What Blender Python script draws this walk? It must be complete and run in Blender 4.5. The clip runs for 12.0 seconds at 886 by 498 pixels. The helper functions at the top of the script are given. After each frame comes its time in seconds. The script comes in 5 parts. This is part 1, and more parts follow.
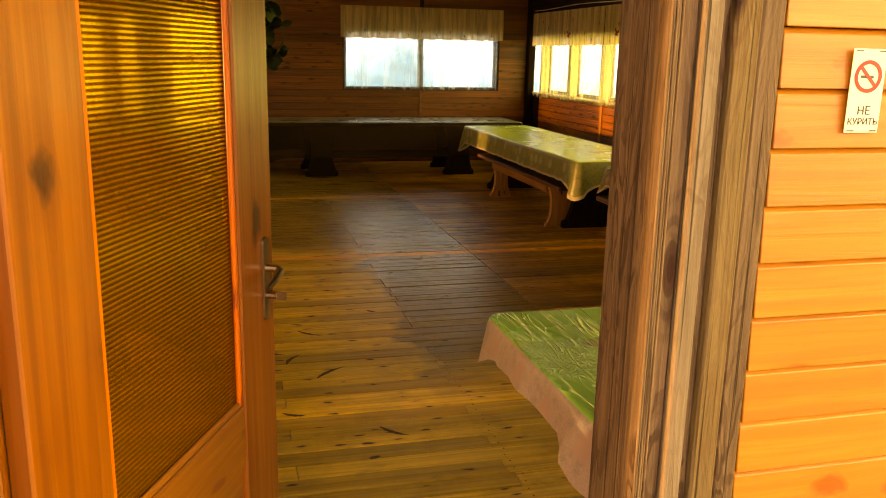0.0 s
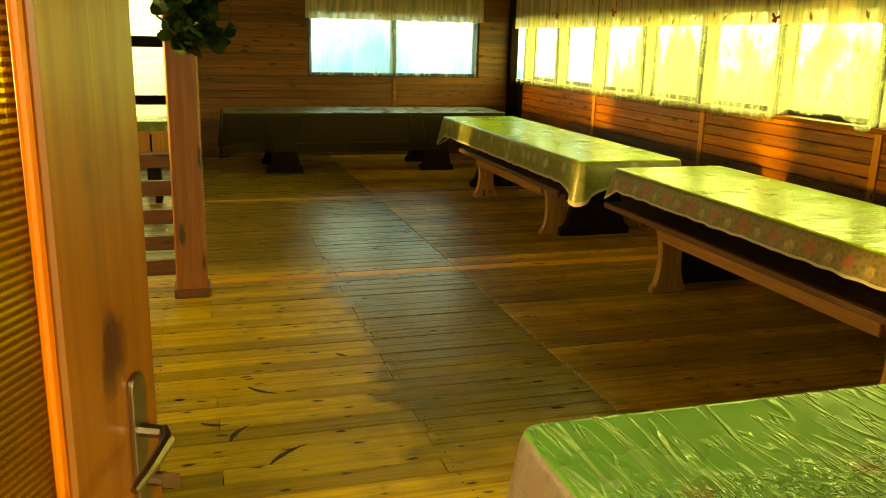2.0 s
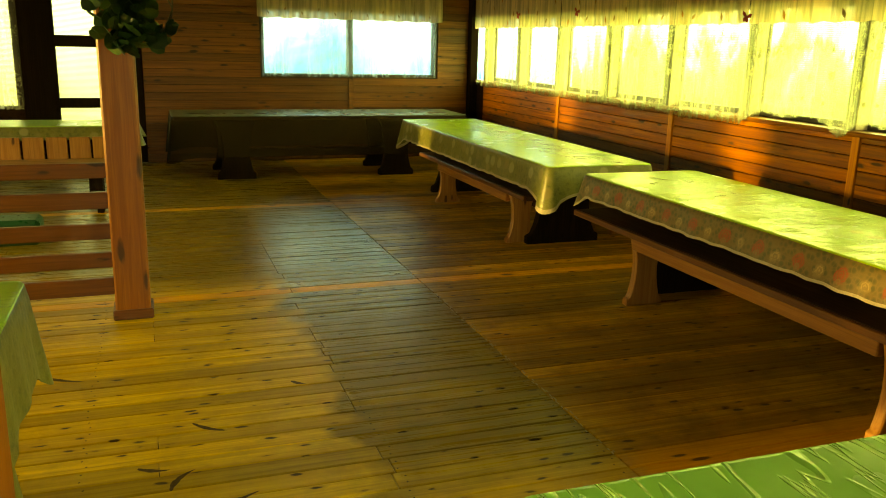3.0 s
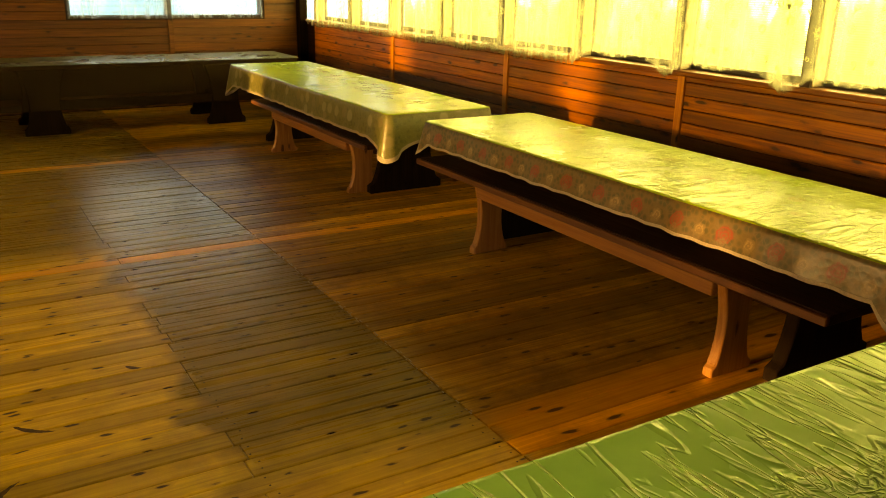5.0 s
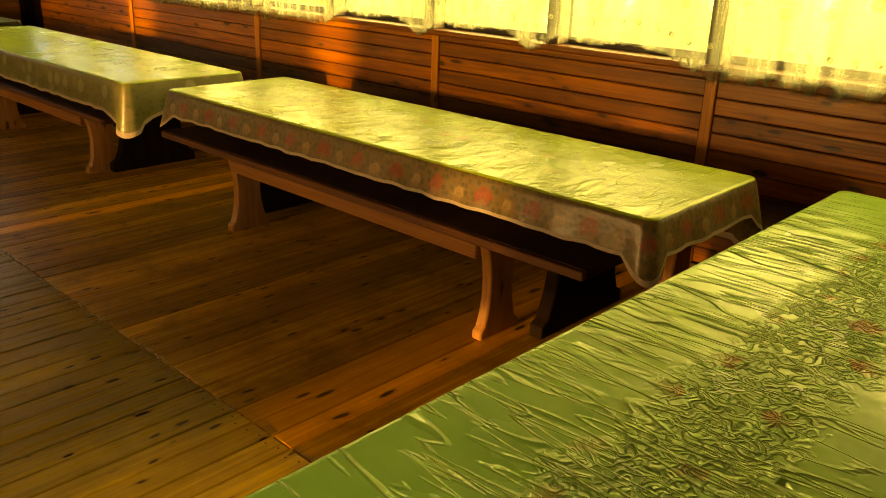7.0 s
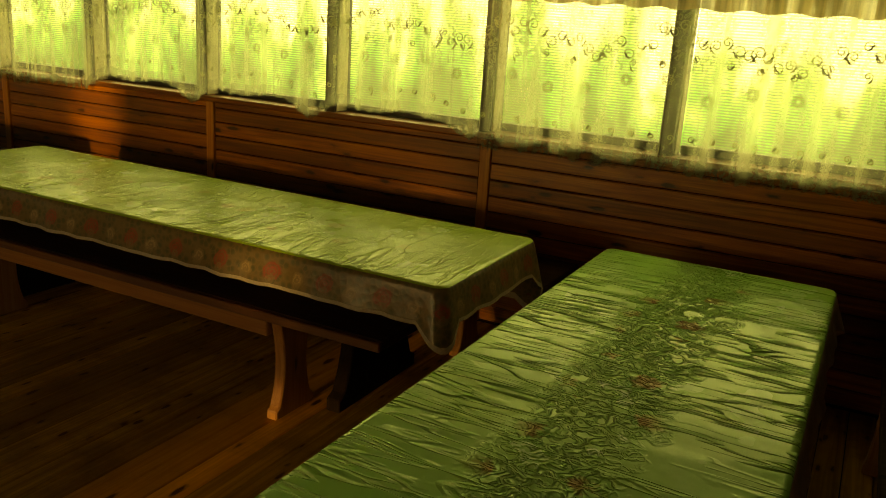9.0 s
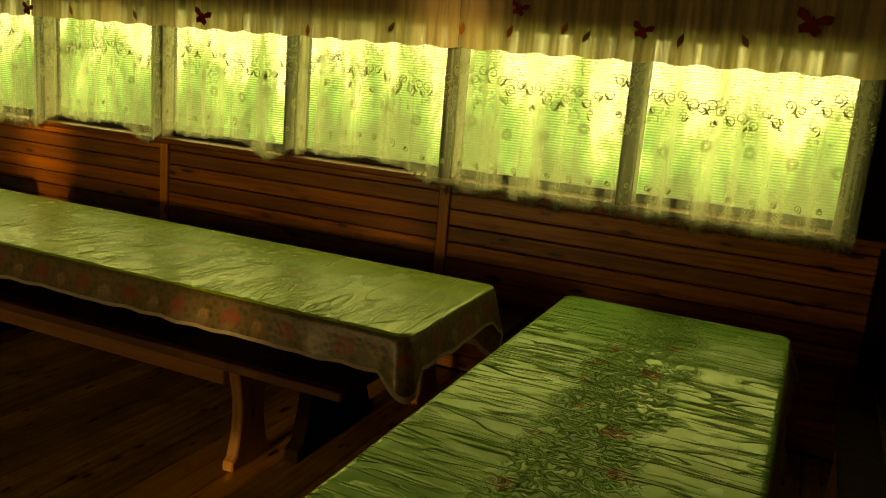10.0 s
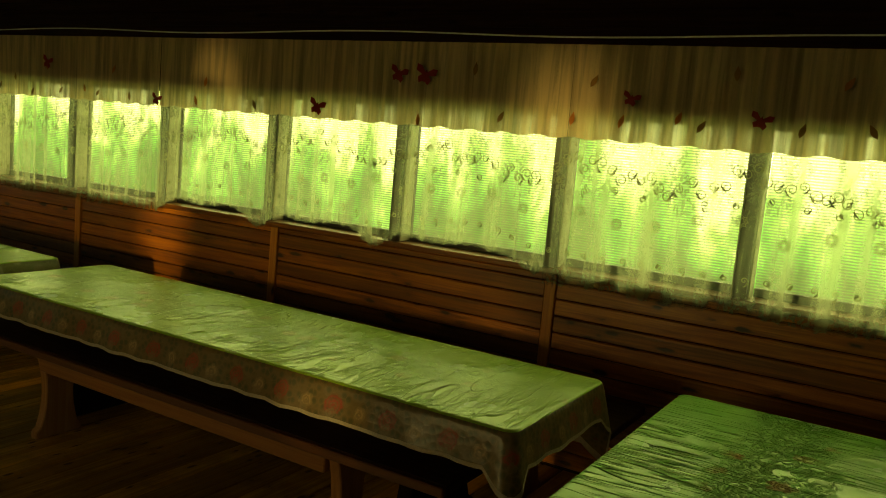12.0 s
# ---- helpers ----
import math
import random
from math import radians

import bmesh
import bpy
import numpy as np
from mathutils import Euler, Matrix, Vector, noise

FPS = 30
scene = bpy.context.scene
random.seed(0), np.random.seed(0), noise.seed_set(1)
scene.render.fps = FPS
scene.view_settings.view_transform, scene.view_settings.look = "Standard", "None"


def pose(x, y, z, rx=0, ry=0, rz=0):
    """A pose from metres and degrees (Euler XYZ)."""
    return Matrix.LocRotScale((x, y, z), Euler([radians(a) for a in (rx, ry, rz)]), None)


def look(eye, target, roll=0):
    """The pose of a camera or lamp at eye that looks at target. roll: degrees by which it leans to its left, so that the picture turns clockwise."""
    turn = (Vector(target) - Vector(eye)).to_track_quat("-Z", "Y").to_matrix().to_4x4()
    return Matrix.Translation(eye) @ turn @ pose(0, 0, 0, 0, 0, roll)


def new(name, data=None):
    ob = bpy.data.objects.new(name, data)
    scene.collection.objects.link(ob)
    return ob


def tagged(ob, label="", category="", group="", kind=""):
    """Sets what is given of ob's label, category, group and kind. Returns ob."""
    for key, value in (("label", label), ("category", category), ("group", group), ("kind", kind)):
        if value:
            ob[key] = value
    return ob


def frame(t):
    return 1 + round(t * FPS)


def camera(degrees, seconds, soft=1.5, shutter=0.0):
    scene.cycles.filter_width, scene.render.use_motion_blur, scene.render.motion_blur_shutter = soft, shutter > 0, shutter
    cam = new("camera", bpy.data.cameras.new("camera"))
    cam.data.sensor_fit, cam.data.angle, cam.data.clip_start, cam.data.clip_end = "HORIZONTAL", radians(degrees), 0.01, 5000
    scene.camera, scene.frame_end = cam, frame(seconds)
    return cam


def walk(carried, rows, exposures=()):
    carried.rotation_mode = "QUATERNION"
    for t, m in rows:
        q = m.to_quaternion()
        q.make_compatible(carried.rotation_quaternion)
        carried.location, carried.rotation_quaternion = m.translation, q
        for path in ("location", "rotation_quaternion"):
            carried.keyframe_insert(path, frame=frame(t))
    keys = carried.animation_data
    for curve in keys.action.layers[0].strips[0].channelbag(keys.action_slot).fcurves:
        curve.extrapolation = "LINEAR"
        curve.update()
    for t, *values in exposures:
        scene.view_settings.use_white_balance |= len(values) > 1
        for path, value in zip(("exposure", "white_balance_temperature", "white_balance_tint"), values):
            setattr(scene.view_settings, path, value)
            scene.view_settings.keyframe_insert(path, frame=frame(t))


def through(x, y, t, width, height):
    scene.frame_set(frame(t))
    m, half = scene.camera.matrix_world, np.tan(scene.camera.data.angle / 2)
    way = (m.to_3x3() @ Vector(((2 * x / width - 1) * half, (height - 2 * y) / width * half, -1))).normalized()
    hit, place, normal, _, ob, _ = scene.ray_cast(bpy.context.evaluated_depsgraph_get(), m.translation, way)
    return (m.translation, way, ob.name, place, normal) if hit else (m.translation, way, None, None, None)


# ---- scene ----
cam = camera(56.6, 12.0, soft=1.0)
PATH = [
    (0, (0.41, 0.315, 1.652), (0.901, 2.198, 1.191), 1.2),
    (0.5, (0.494, 0.64, 1.639), (0.932, 2.53, 1.154), -0.2),
    (1, (0.506, 1.005, 1.627), (0.977, 2.883, 1.125), 1.1),
    (1.5, (0.527, 1.194, 1.623), (1.047, 3.061, 1.129), 1.4),
    (2, (0.588, 1.378, 1.625), (1.148, 3.233, 1.132), 1.4),
    (2.5, (0.63, 1.544, 1.621), (1.235, 3.387, 1.135), 1.7),
    (2.7, (0.661, 1.626, 1.606), (1.284, 3.464, 1.124), 1.6),
    (4.5, (0.665, 1.856, 1.677), (1.563, 3.54, 1.08), 1.3),
    (5, (0.726, 1.885, 1.68), (1.709, 3.51, 1.052), 1.2),
    (5.5, (0.774, 1.935, 1.664), (1.859, 3.482, 1.009), 1.3),
    (6, (0.833, 1.971, 1.652), (2.013, 3.435, 0.969), 1.5),
    (6.5, (0.888, 1.991, 1.656), (2.166, 3.359, 0.953), 1.7),
    (7, (0.938, 1.996, 1.654), (2.314, 3.269, 0.957), 2.0),
    (7.5, (0.953, 2.012, 1.668), (2.435, 3.176, 0.997), 2.3),
    (7.7, (0.962, 2.027, 1.672), (2.478, 3.153, 1.014), 2.5),
    (9.5, (0.959, 2.088, 1.714), (2.719, 2.9, 1.222), 4.4),
    (10, (0.95, 2.123, 1.723), (2.737, 2.907, 1.283), 4.8),
    (10.5, (0.957, 2.145, 1.728), (2.749, 2.945, 1.339), 4.9),
    (11, (0.976, 2.164, 1.732), (2.753, 3.014, 1.39), 5.0),
    (11.5, (0.986, 2.172, 1.726), (2.728, 3.11, 1.435), 5.0),
    (12, (0.982, 2.204, 1.723), (2.685, 3.22, 1.467), 5.1),
]

EXPOSURES = [(0.0, 1.35, 12200, 34), (0.5, 1.6, 11900, 3), (0.8, 2.1, 11600, 0), (1.6, 1.9, 11400, -12), (2.7, 1.85, 11400, -27), (4.5, 1.72, 11600, 12), (5.5, 1.74, 12200, 28), (6.5, 1.66, 12600, 34), (7.7, 1.12, 11400, 9), (9.5, -0.25, 9300, 2), (10.5, -0.3, 8900, -5), (12.0, -0.3, 7500, -20)]
walk(cam, [(t, look(eye, target, roll)) for t, eye, target, roll in PATH], EXPOSURES)

# ---- world and sun ----
SUN_EL, SUN_AZ = 3.2, -89.0   # low sun from the -x side
world = bpy.data.worlds.new("sky")
scene.world = world
world.use_nodes = True
wn = world.node_tree.nodes
sky = wn.new("ShaderNodeTexSky")
sky.sky_type = 'NISHITA'
sky.sun_disc = False
sky.sun_elevation = radians(SUN_EL)
sky.sun_rotation = radians(SUN_AZ)
world.node_tree.links.new(sky.outputs[0], wn["Background"].inputs[0])
wn["Background"].inputs[1].default_value = 0.15
LEFT_WATTS = 12.5   # area lamps standing in for daylight through the unseen curtained windows, per metre
sun = new("sun", bpy.data.lights.new("sun", 'SUN'))
sun.data.energy, sun.data.angle, sun.data.color = 4.2, radians(3.6), (1.0, 0.62, 0.20)
sun.matrix_world = look((-30 * math.cos(radians(SUN_EL)), -0.5, 30 * math.sin(radians(SUN_EL))), (0, 0, 0))


# ---- material helpers ----
class Nodes:
    def __init__(self, name):
        self.mat = bpy.data.materials.new(name)
        self.mat.use_nodes = True
        self.t = self.mat.node_tree
        self.bsdf = self.t.nodes["Principled BSDF"]
        self.out = self.t.nodes["Material Output"]

    def add(self, kind, **values):
        n = self.t.nodes.new("ShaderNode" + kind)
        for k, v in values.items():
            n.inputs[k].default_value = v
        return n

    def link(self, a, b):
        self.t.links.new(a, b)

    def coords(self, scale=(1, 1, 1), rotation=(0, 0, 0), shift=False, which="Object"):
        tc = self.add("TexCoord")
        mp = self.add("Mapping", Scale=scale, Rotation=rotation)
        src = tc.outputs[which]
        if shift:
            oi = self.add("ObjectInfo")
            mul = self.add("Math")
            mul.operation = 'MULTIPLY'
            mul.inputs[1].default_value = 37.0
            self.link(oi.outputs["Random"], mul.inputs[0])
            add = self.add("VectorMath")
            add.operation = 'ADD'
            self.link(src, add.inputs[0])
            self.link(mul.outputs[0], add.inputs[1])
            src = add.outputs[0]
        self.link(src, mp.inputs[0])
        return mp.outputs[0]

    def noise(self, vec, scale, detail=4, rough=0.55, distort=0.0):
        n = self.add("TexNoise", Scale=scale, Detail=detail, Roughness=rough, Distortion=distort)
        self.link(vec, n.inputs["Vector"])
        return n.outputs[0]

    def voronoi(self, vec, scale, randomness=1.0, feature='F1'):
        n = self.add("TexVoronoi", Scale=scale, Randomness=randomness)
        n.feature = feature
        self.link(vec, n.inputs["Vector"])
        return n.outputs["Distance"], (n.outputs["Color"] if feature == 'F1' else None)

    def ramp(self, fac, stops):
        n = self.add("ValToRGB")
        e = n.color_ramp.elements
        while len(e) < len(stops):
            e.new(0.5)
        for el, (p, c) in zip(e, stops):
            el.position = p
            el.color = (*c, 1) if len(c) == 3 else c
        self.link(fac, n.inputs[0])
        return n.outputs[0]

    def grey(self, fac, a, b, lo=0.0, hi=1.0):
        """Maps fac from a..b to lo..hi, clamped."""
        n = self.add("MapRange")
        for i, v in zip((1, 2, 3, 4), (a, b, lo, hi)):
            n.inputs[i].default_value = v
        self.link(fac, n.inputs[0])
        return n.outputs[0]

    def math(self, op, a, b):
        n = self.add("Math")
        n.operation = op
        for i, v in enumerate((a, b)):
            if isinstance(v, (int, float)):
                n.inputs[i].default_value = v
            else:
                self.link(v, n.inputs[i])
        return n.outputs[0]

    def mix(self, fac, a, b, mode='MIX'):
        n = self.add("Mix")
        n.data_type = 'RGBA'
        n.blend_type = mode
        for i, v in ((0, fac), (6, a), (7, b)):
            if isinstance(v, (int, float)):
                n.inputs[i].default_value = v
            elif isinstance(v, tuple):
                n.inputs[i].default_value = (*v, 1)
            else:
                self.link(v, n.inputs[i])
        return n.outputs[2]

    def bump(self, height, strength=0.3, distance=0.01):
        n = self.add("Bump", Strength=strength, Distance=distance)
        self.link(height, n.inputs["Height"])
        self.link(n.outputs[0], self.bsdf.inputs["Normal"])

    def colour(self, c):
        if isinstance(c, tuple):
            self.bsdf.inputs["Base Color"].default_value = (*c, 1)
        else:
            self.link(c, self.bsdf.inputs["Base Color"])

    def rough(self, r):
        if isinstance(r, (int, float)):
            self.bsdf.inputs["Roughness"].default_value = r
        else:
            self.link(r, self.bsdf.inputs["Roughness"])


def wood(name, light, dark, knot, axis=0, grain=1.0, rough=(0.35, 0.6), vary=0.35, worn=None, coat=0.0, knots=0.12, klong=4.6, trodden=None, kscale=1.0, spec=0.5, grime=0.0, crisp=(0.36, 0.62)):
    """Pine board: long grain along one axis, knots, board-to-board tone, optional greyish wear."""
    m = Nodes(name)
    s = [46.0, 46.0, 46.0]
    s[axis] = 1.5
    vec = m.coords(tuple(v * grain for v in s), shift=True)
    streak = m.noise(vec, 1.0, 6, 0.62, 0.8)
    k = [15.0 * kscale] * 3
    k[axis] = klong * kscale
    kvec = m.coords(tuple(k), shift=True)
    kd, kc = m.voronoi(kvec, 1.0)
    warp = m.noise(kvec, 2.0, 3, 0.5)
    kd2 = m.math('ADD', kd, m.math('MULTIPLY', m.math('SUBTRACT', warp, 0.5), 0.55))
    knotf = m.grey(kd2, knots + 0.10, knots)
    ks = m.add("SeparateColor")
    m.link(kc, ks.inputs[0])
    some = m.grey(ks.outputs[0], 0.5, 0.54)
    knotf = m.math('MULTIPLY', knotf, some)
    halo = m.math('MULTIPLY', m.grey(kd2, knots + 0.34, knots + 0.05, 0.0, 0.6), some)
    broad = m.noise(m.coords(tuple(v * 0.16 for v in s), shift=True), 1.0, 3, 0.6, 0.5)
    col = m.mix(m.grey(streak, *crisp), light, dark)
    col = m.mix(m.grey(broad, 0.4, 0.7, 0.0, 0.55), col, dark)
    col = m.mix(halo, col, dark)
    oi = m.add("ObjectInfo")
    tone = m.grey(oi.outputs["Random"], 0, 1, 1 - vary, 1 + vary * 0.5)
    n = m.add("CombineXYZ")
    for i in range(3):
        m.link(tone, n.inputs[i])
    col = m.mix(1.0, col, n.outputs[0], 'MULTIPLY')
    if worn:
        wv = m.coords((0.9, 5.0, 1) if axis == 0 else (5.0, 0.9, 1), which="Object", shift=True)
        wf = m.grey(m.noise(wv, 1.6, 5, 0.65), 0.38, 0.66)
        col = m.mix(wf, col, worn)
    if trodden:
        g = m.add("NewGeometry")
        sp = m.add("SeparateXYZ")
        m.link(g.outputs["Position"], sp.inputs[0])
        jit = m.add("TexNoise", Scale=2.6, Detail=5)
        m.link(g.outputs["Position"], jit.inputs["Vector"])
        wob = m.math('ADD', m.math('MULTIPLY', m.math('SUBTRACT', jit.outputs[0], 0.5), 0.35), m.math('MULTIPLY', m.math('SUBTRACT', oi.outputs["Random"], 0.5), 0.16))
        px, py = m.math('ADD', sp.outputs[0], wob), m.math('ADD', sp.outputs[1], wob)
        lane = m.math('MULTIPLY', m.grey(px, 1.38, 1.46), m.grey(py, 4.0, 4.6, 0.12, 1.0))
        # Beyond y 7 every pale board is dulled: light falloff put into the colour
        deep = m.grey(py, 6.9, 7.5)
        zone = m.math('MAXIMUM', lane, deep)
        dirt_and_dim = m.math('MULTIPLY', zone, m.grey(jit.outputs[0], 0.3, 0.6, 0.75, 0.98))
        col = m.mix(dirt_and_dim, col, m.mix(m.grey(streak, 0.36, 0.62), trodden, tuple(c * 0.5 for c in trodden)))
    if grime:
        gg = m.add("NewGeometry")
        g1 = m.add("TexNoise", Scale=3.4, Detail=6, Roughness=0.7)
        m.link(gg.outputs["Position"], g1.inputs["Vector"])
        col = m.mix(m.grey(g1.outputs[0], 0.46, 0.68, 0.0, grime), col, tuple(c * 0.38 for c in dark))
    col = m.mix(knotf, col, knot)
    m.colour(col)
    r = m.grey(streak, 0.3, 0.7, *rough)
    m.rough(m.math('SUBTRACT', r, m.math('MULTIPLY', zone, 0.12)) if trodden else r)
    m.bsdf.inputs["Coat Weight"].default_value = coat
    m.bsdf.inputs["Specular IOR Level"].default_value = spec
    m.bsdf.inputs["Coat Roughness"].default_value = 0.25
    m.bump(m.math('SUBTRACT', streak, m.math('MULTIPLY', knotf, 0.4)), 0.35, 0.004)
    return m.mat


M = {}
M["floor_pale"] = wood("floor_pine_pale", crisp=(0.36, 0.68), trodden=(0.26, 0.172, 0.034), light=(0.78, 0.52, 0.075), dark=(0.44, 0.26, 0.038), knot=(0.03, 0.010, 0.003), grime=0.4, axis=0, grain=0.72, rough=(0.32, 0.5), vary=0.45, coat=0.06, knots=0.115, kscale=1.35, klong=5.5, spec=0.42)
M["floor_brown"] = wood("floor_pine_brown", (0.70, 0.40, 0.055), (0.38, 0.19, 0.026), (0.07, 0.026, 0.007), 0, crisp=(0.38, 0.62), grime=0.65, grain=0.72, rough=(0.32, 0.52), vary=0.5, coat=0.05, knots=0.115, kscale=1.35, klong=5.5, spec=0.4)
# Bright boards stand in for the low sun's streaks on the floor
M["floor_new"] = wood("floor_pine_sunlit", (0.92, 0.48, 0.06), (0.66, 0.29, 0.035), (0.05, 0.014, 0.004), 0, grime=0.4, rough=(0.32, 0.5), vary=0.3, coat=0.15)
M["wall_y"] = wood("wall_pine_long", (0.46, 0.155, 0.019), (0.19, 0.052, 0.008), (0.03, 0.008, 0.003), 1, rough=(0.28, 0.45), vary=0.45, coat=0.25, knots=0.13)
M["batten"] = wood("batten_pine", (0.66, 0.28, 0.045), (0.46, 0.16, 0.024), (0.05, 0.014, 0.004), 2, rough=(0.3, 0.45), vary=0.2, coat=0.2, knots=0.1)
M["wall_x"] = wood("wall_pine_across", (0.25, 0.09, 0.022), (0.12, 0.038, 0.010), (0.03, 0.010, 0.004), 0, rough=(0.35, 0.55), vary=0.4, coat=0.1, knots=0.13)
M["siding"] = wood("siding_varnished_pine", (0.53, 0.225, 0.037), (0.43, 0.155, 0.023), (0.34, 0.085, 0.012), 0, grain=0.7, rough=(0.3, 0.45), vary=0.12, coat=0.2, knots=0.15, kscale=0.6, klong=8.0)
M["door_z"] = wood("door_pine_upright", (0.31, 0.094, 0.013), (0.175, 0.045, 0.007), (0.06, 0.011, 0.004), 2, grain=0.55, rough=(0.28, 0.42), vary=0.08, coat=0.25, knots=0.17, kscale=0.5, klong=9.0)
M["door_x"] = wood("door_pine_rail", (0.35, 0.125, 0.018), (0.22, 0.07, 0.010), (0.15, 0.03, 0.008), 0, grain=0.8, rough=(0.28, 0.42), vary=0.08, coat=0.35)
# Strong red stands in for the lit glow along the upright beads
M["bead"] = wood("lit_red_glazing_bead", (0.80, 0.20, 0.025), (0.66, 0.13, 0.015), (0.3, 0.05, 0.01), 2, grain=0.8, rough=(0.3, 0.4), vary=0.05)
M["post_z"] = wood("post_pine_stained", (0.36, 0.115, 0.02), (0.22, 0.062, 0.011), (0.06, 0.016, 0.005), 2, rough=(0.3, 0.5), vary=0.15, coat=0.2, kscale=0.6)
M["rail_x"] = wood("rail_pine_stained", (0.20, 0.065, 0.02), (0.12, 0.035, 0.012), (0.03, 0.01, 0.004), 0, rough=(0.35, 0.5), vary=0.15, coat=0.2)
M["bench_y"] = wood("bench_pine_long", (0.34, 0.15, 0.05), (0.22, 0.085, 0.028), (0.05, 0.02, 0.008), 1, rough=(0.3, 0.5), vary=0.15, coat=0.25)
# Bench seats darkened in colour for the shade under the tables; edge left lighter
M["seat_y"] = wood("bench_seat_shaded", (0.045, 0.020, 0.009), (0.025, 0.011, 0.006), (0.012, 0.006, 0.003), 1, rough=(0.7, 0.9), vary=0.15, spec=0.15)
M["seat_shaded"] = wood("bench_seat_shaded_pine", (0.05, 0.021, 0.008), (0.03, 0.012, 0.005), (0.02, 0.008, 0.004), 1, rough=(0.5, 0.7), vary=0.15, spec=0.3)
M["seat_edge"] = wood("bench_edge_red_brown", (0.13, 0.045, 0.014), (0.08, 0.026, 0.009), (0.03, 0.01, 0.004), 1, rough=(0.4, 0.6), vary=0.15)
M["bench_x"] = wood("bench_pine_across", (0.30, 0.15, 0.055), (0.2, 0.09, 0.03), (0.05, 0.02, 0.008), 0, rough=(0.3, 0.5), vary=0.15, coat=0.2)
M["leg_z"] = wood("leg_pine", (0.42, 0.21, 0.08), (0.28, 0.12, 0.04), (0.07, 0.025, 0.01), 2, rough=(0.32, 0.5), vary=0.12, coat=0.2)
M["dark_z"] = wood("near_black_pine", (0.018, 0.010, 0.005), (0.010, 0.006, 0.004), (0.006, 0.004, 0.003), 2, rough=(0.8, 0.95), vary=0.2, spec=0.08)
M["dark_y"] = wood("near_black_beam", (0.030, 0.012, 0.006), (0.016, 0.007, 0.004), (0.008, 0.004, 0.003), 1, rough=(0.8, 0.95), vary=0.2, spec=0.1)
M["frame_z"] = wood("window_post_wood", (0.045, 0.026, 0.013), (0.025, 0.014, 0.008), (0.01, 0.006, 0.004), 2, rough=(0.45, 0.6), vary=0.15)
M["ceiling"] = wood("ceiling_red_brown_boards", (0.085, 0.022, 0.009), (0.04, 0.011, 0.005), (0.015, 0.005, 0.003), 0, rough=(0.8, 0.95), vary=0.3, spec=0.1)


def weathered(name, dark, mid, pale, bands=0.8, deep=(0.045, 0.022, 0.012)):
    """Old split timber: fibres, broad flame-shaped rings round knots, cracks."""
    m = Nodes(name)
    vec = m.coords((75, 75, 2.2), shift=True)
    a = m.noise(vec, 1.0, 8, 0.7, 0.8)
    col = m.ramp(a, [(0.28, dark), (0.5, mid), (0.72, pale)])
    wide = m.noise(m.coords((8, 8, 1.1), shift=True), 1.0, 4, 0.6, 0.6)
    flame = m.math('SINE', m.math('MULTIPLY', m.noise(m.coords((16, 16, 3.4), shift=True), 1.0, 2, 0.5, 1.3), 34.0), 0.0)
    col = m.mix(m.math('MULTIPLY', m.grey(flame, 0.1, 0.8), m.grey(wide, 0.44, 0.56, 0.0, bands)), col, deep)
    kd, kc = m.voronoi(m.coords((7, 7, 2.0), shift=True), 1.0)
    rings = m.math('SINE', m.math('MULTIPLY', kd, 75.0), 0.0)
    near = m.grey(kd, 0.34, 0.14)
    col = m.mix(m.math('MULTIPLY', near, m.grey(rings, -0.2, 0.6, 0.25, 0.8)), col, deep)
    col = m.mix(m.grey(kd, 0.12, 0.07), col, (0.035, 0.012, 0.007))
    crack = m.grey(m.noise(m.coords((95, 95, 0.7), shift=True), 1.0, 3, 0.5), 0.63, 0.67)
    col = m.mix(m.math('MULTIPLY', crack, 0.8), col, (0.02, 0.011, 0.007))
    m.colour(col)
    m.rough(0.75)
    m.bsdf.inputs["Specular IOR Level"].default_value = 0.3
    m.bump(m.math('SUBTRACT', m.math('ADD', a, m.math('MULTIPLY', flame, 0.12)), crack), 0.8, 0.008)
    return m.mat


M["weathered"] = weathered("weathered_brown_timber", (0.07, 0.043, 0.027), (0.15, 0.098, 0.063), (0.235, 0.163, 0.108))
M["weathered_comb"] = weathered("split_brown_timber", (0.11, 0.066, 0.036), (0.21, 0.14, 0.085), (0.30, 0.22, 0.14), 0.2)
M["weathered_grey"] = weathered("pale_grey_timber", (0.12, 0.092, 0.07), (0.20, 0.16, 0.122), (0.28, 0.235, 0.19), 0.35, (0.10, 0.06, 0.035))
M["weathered_tan"] = weathered("tan_weathered_timber", (0.105, 0.069, 0.035), (0.175, 0.12, 0.06), (0.24, 0.172, 0.09), 0.35, (0.13, 0.07, 0.03))


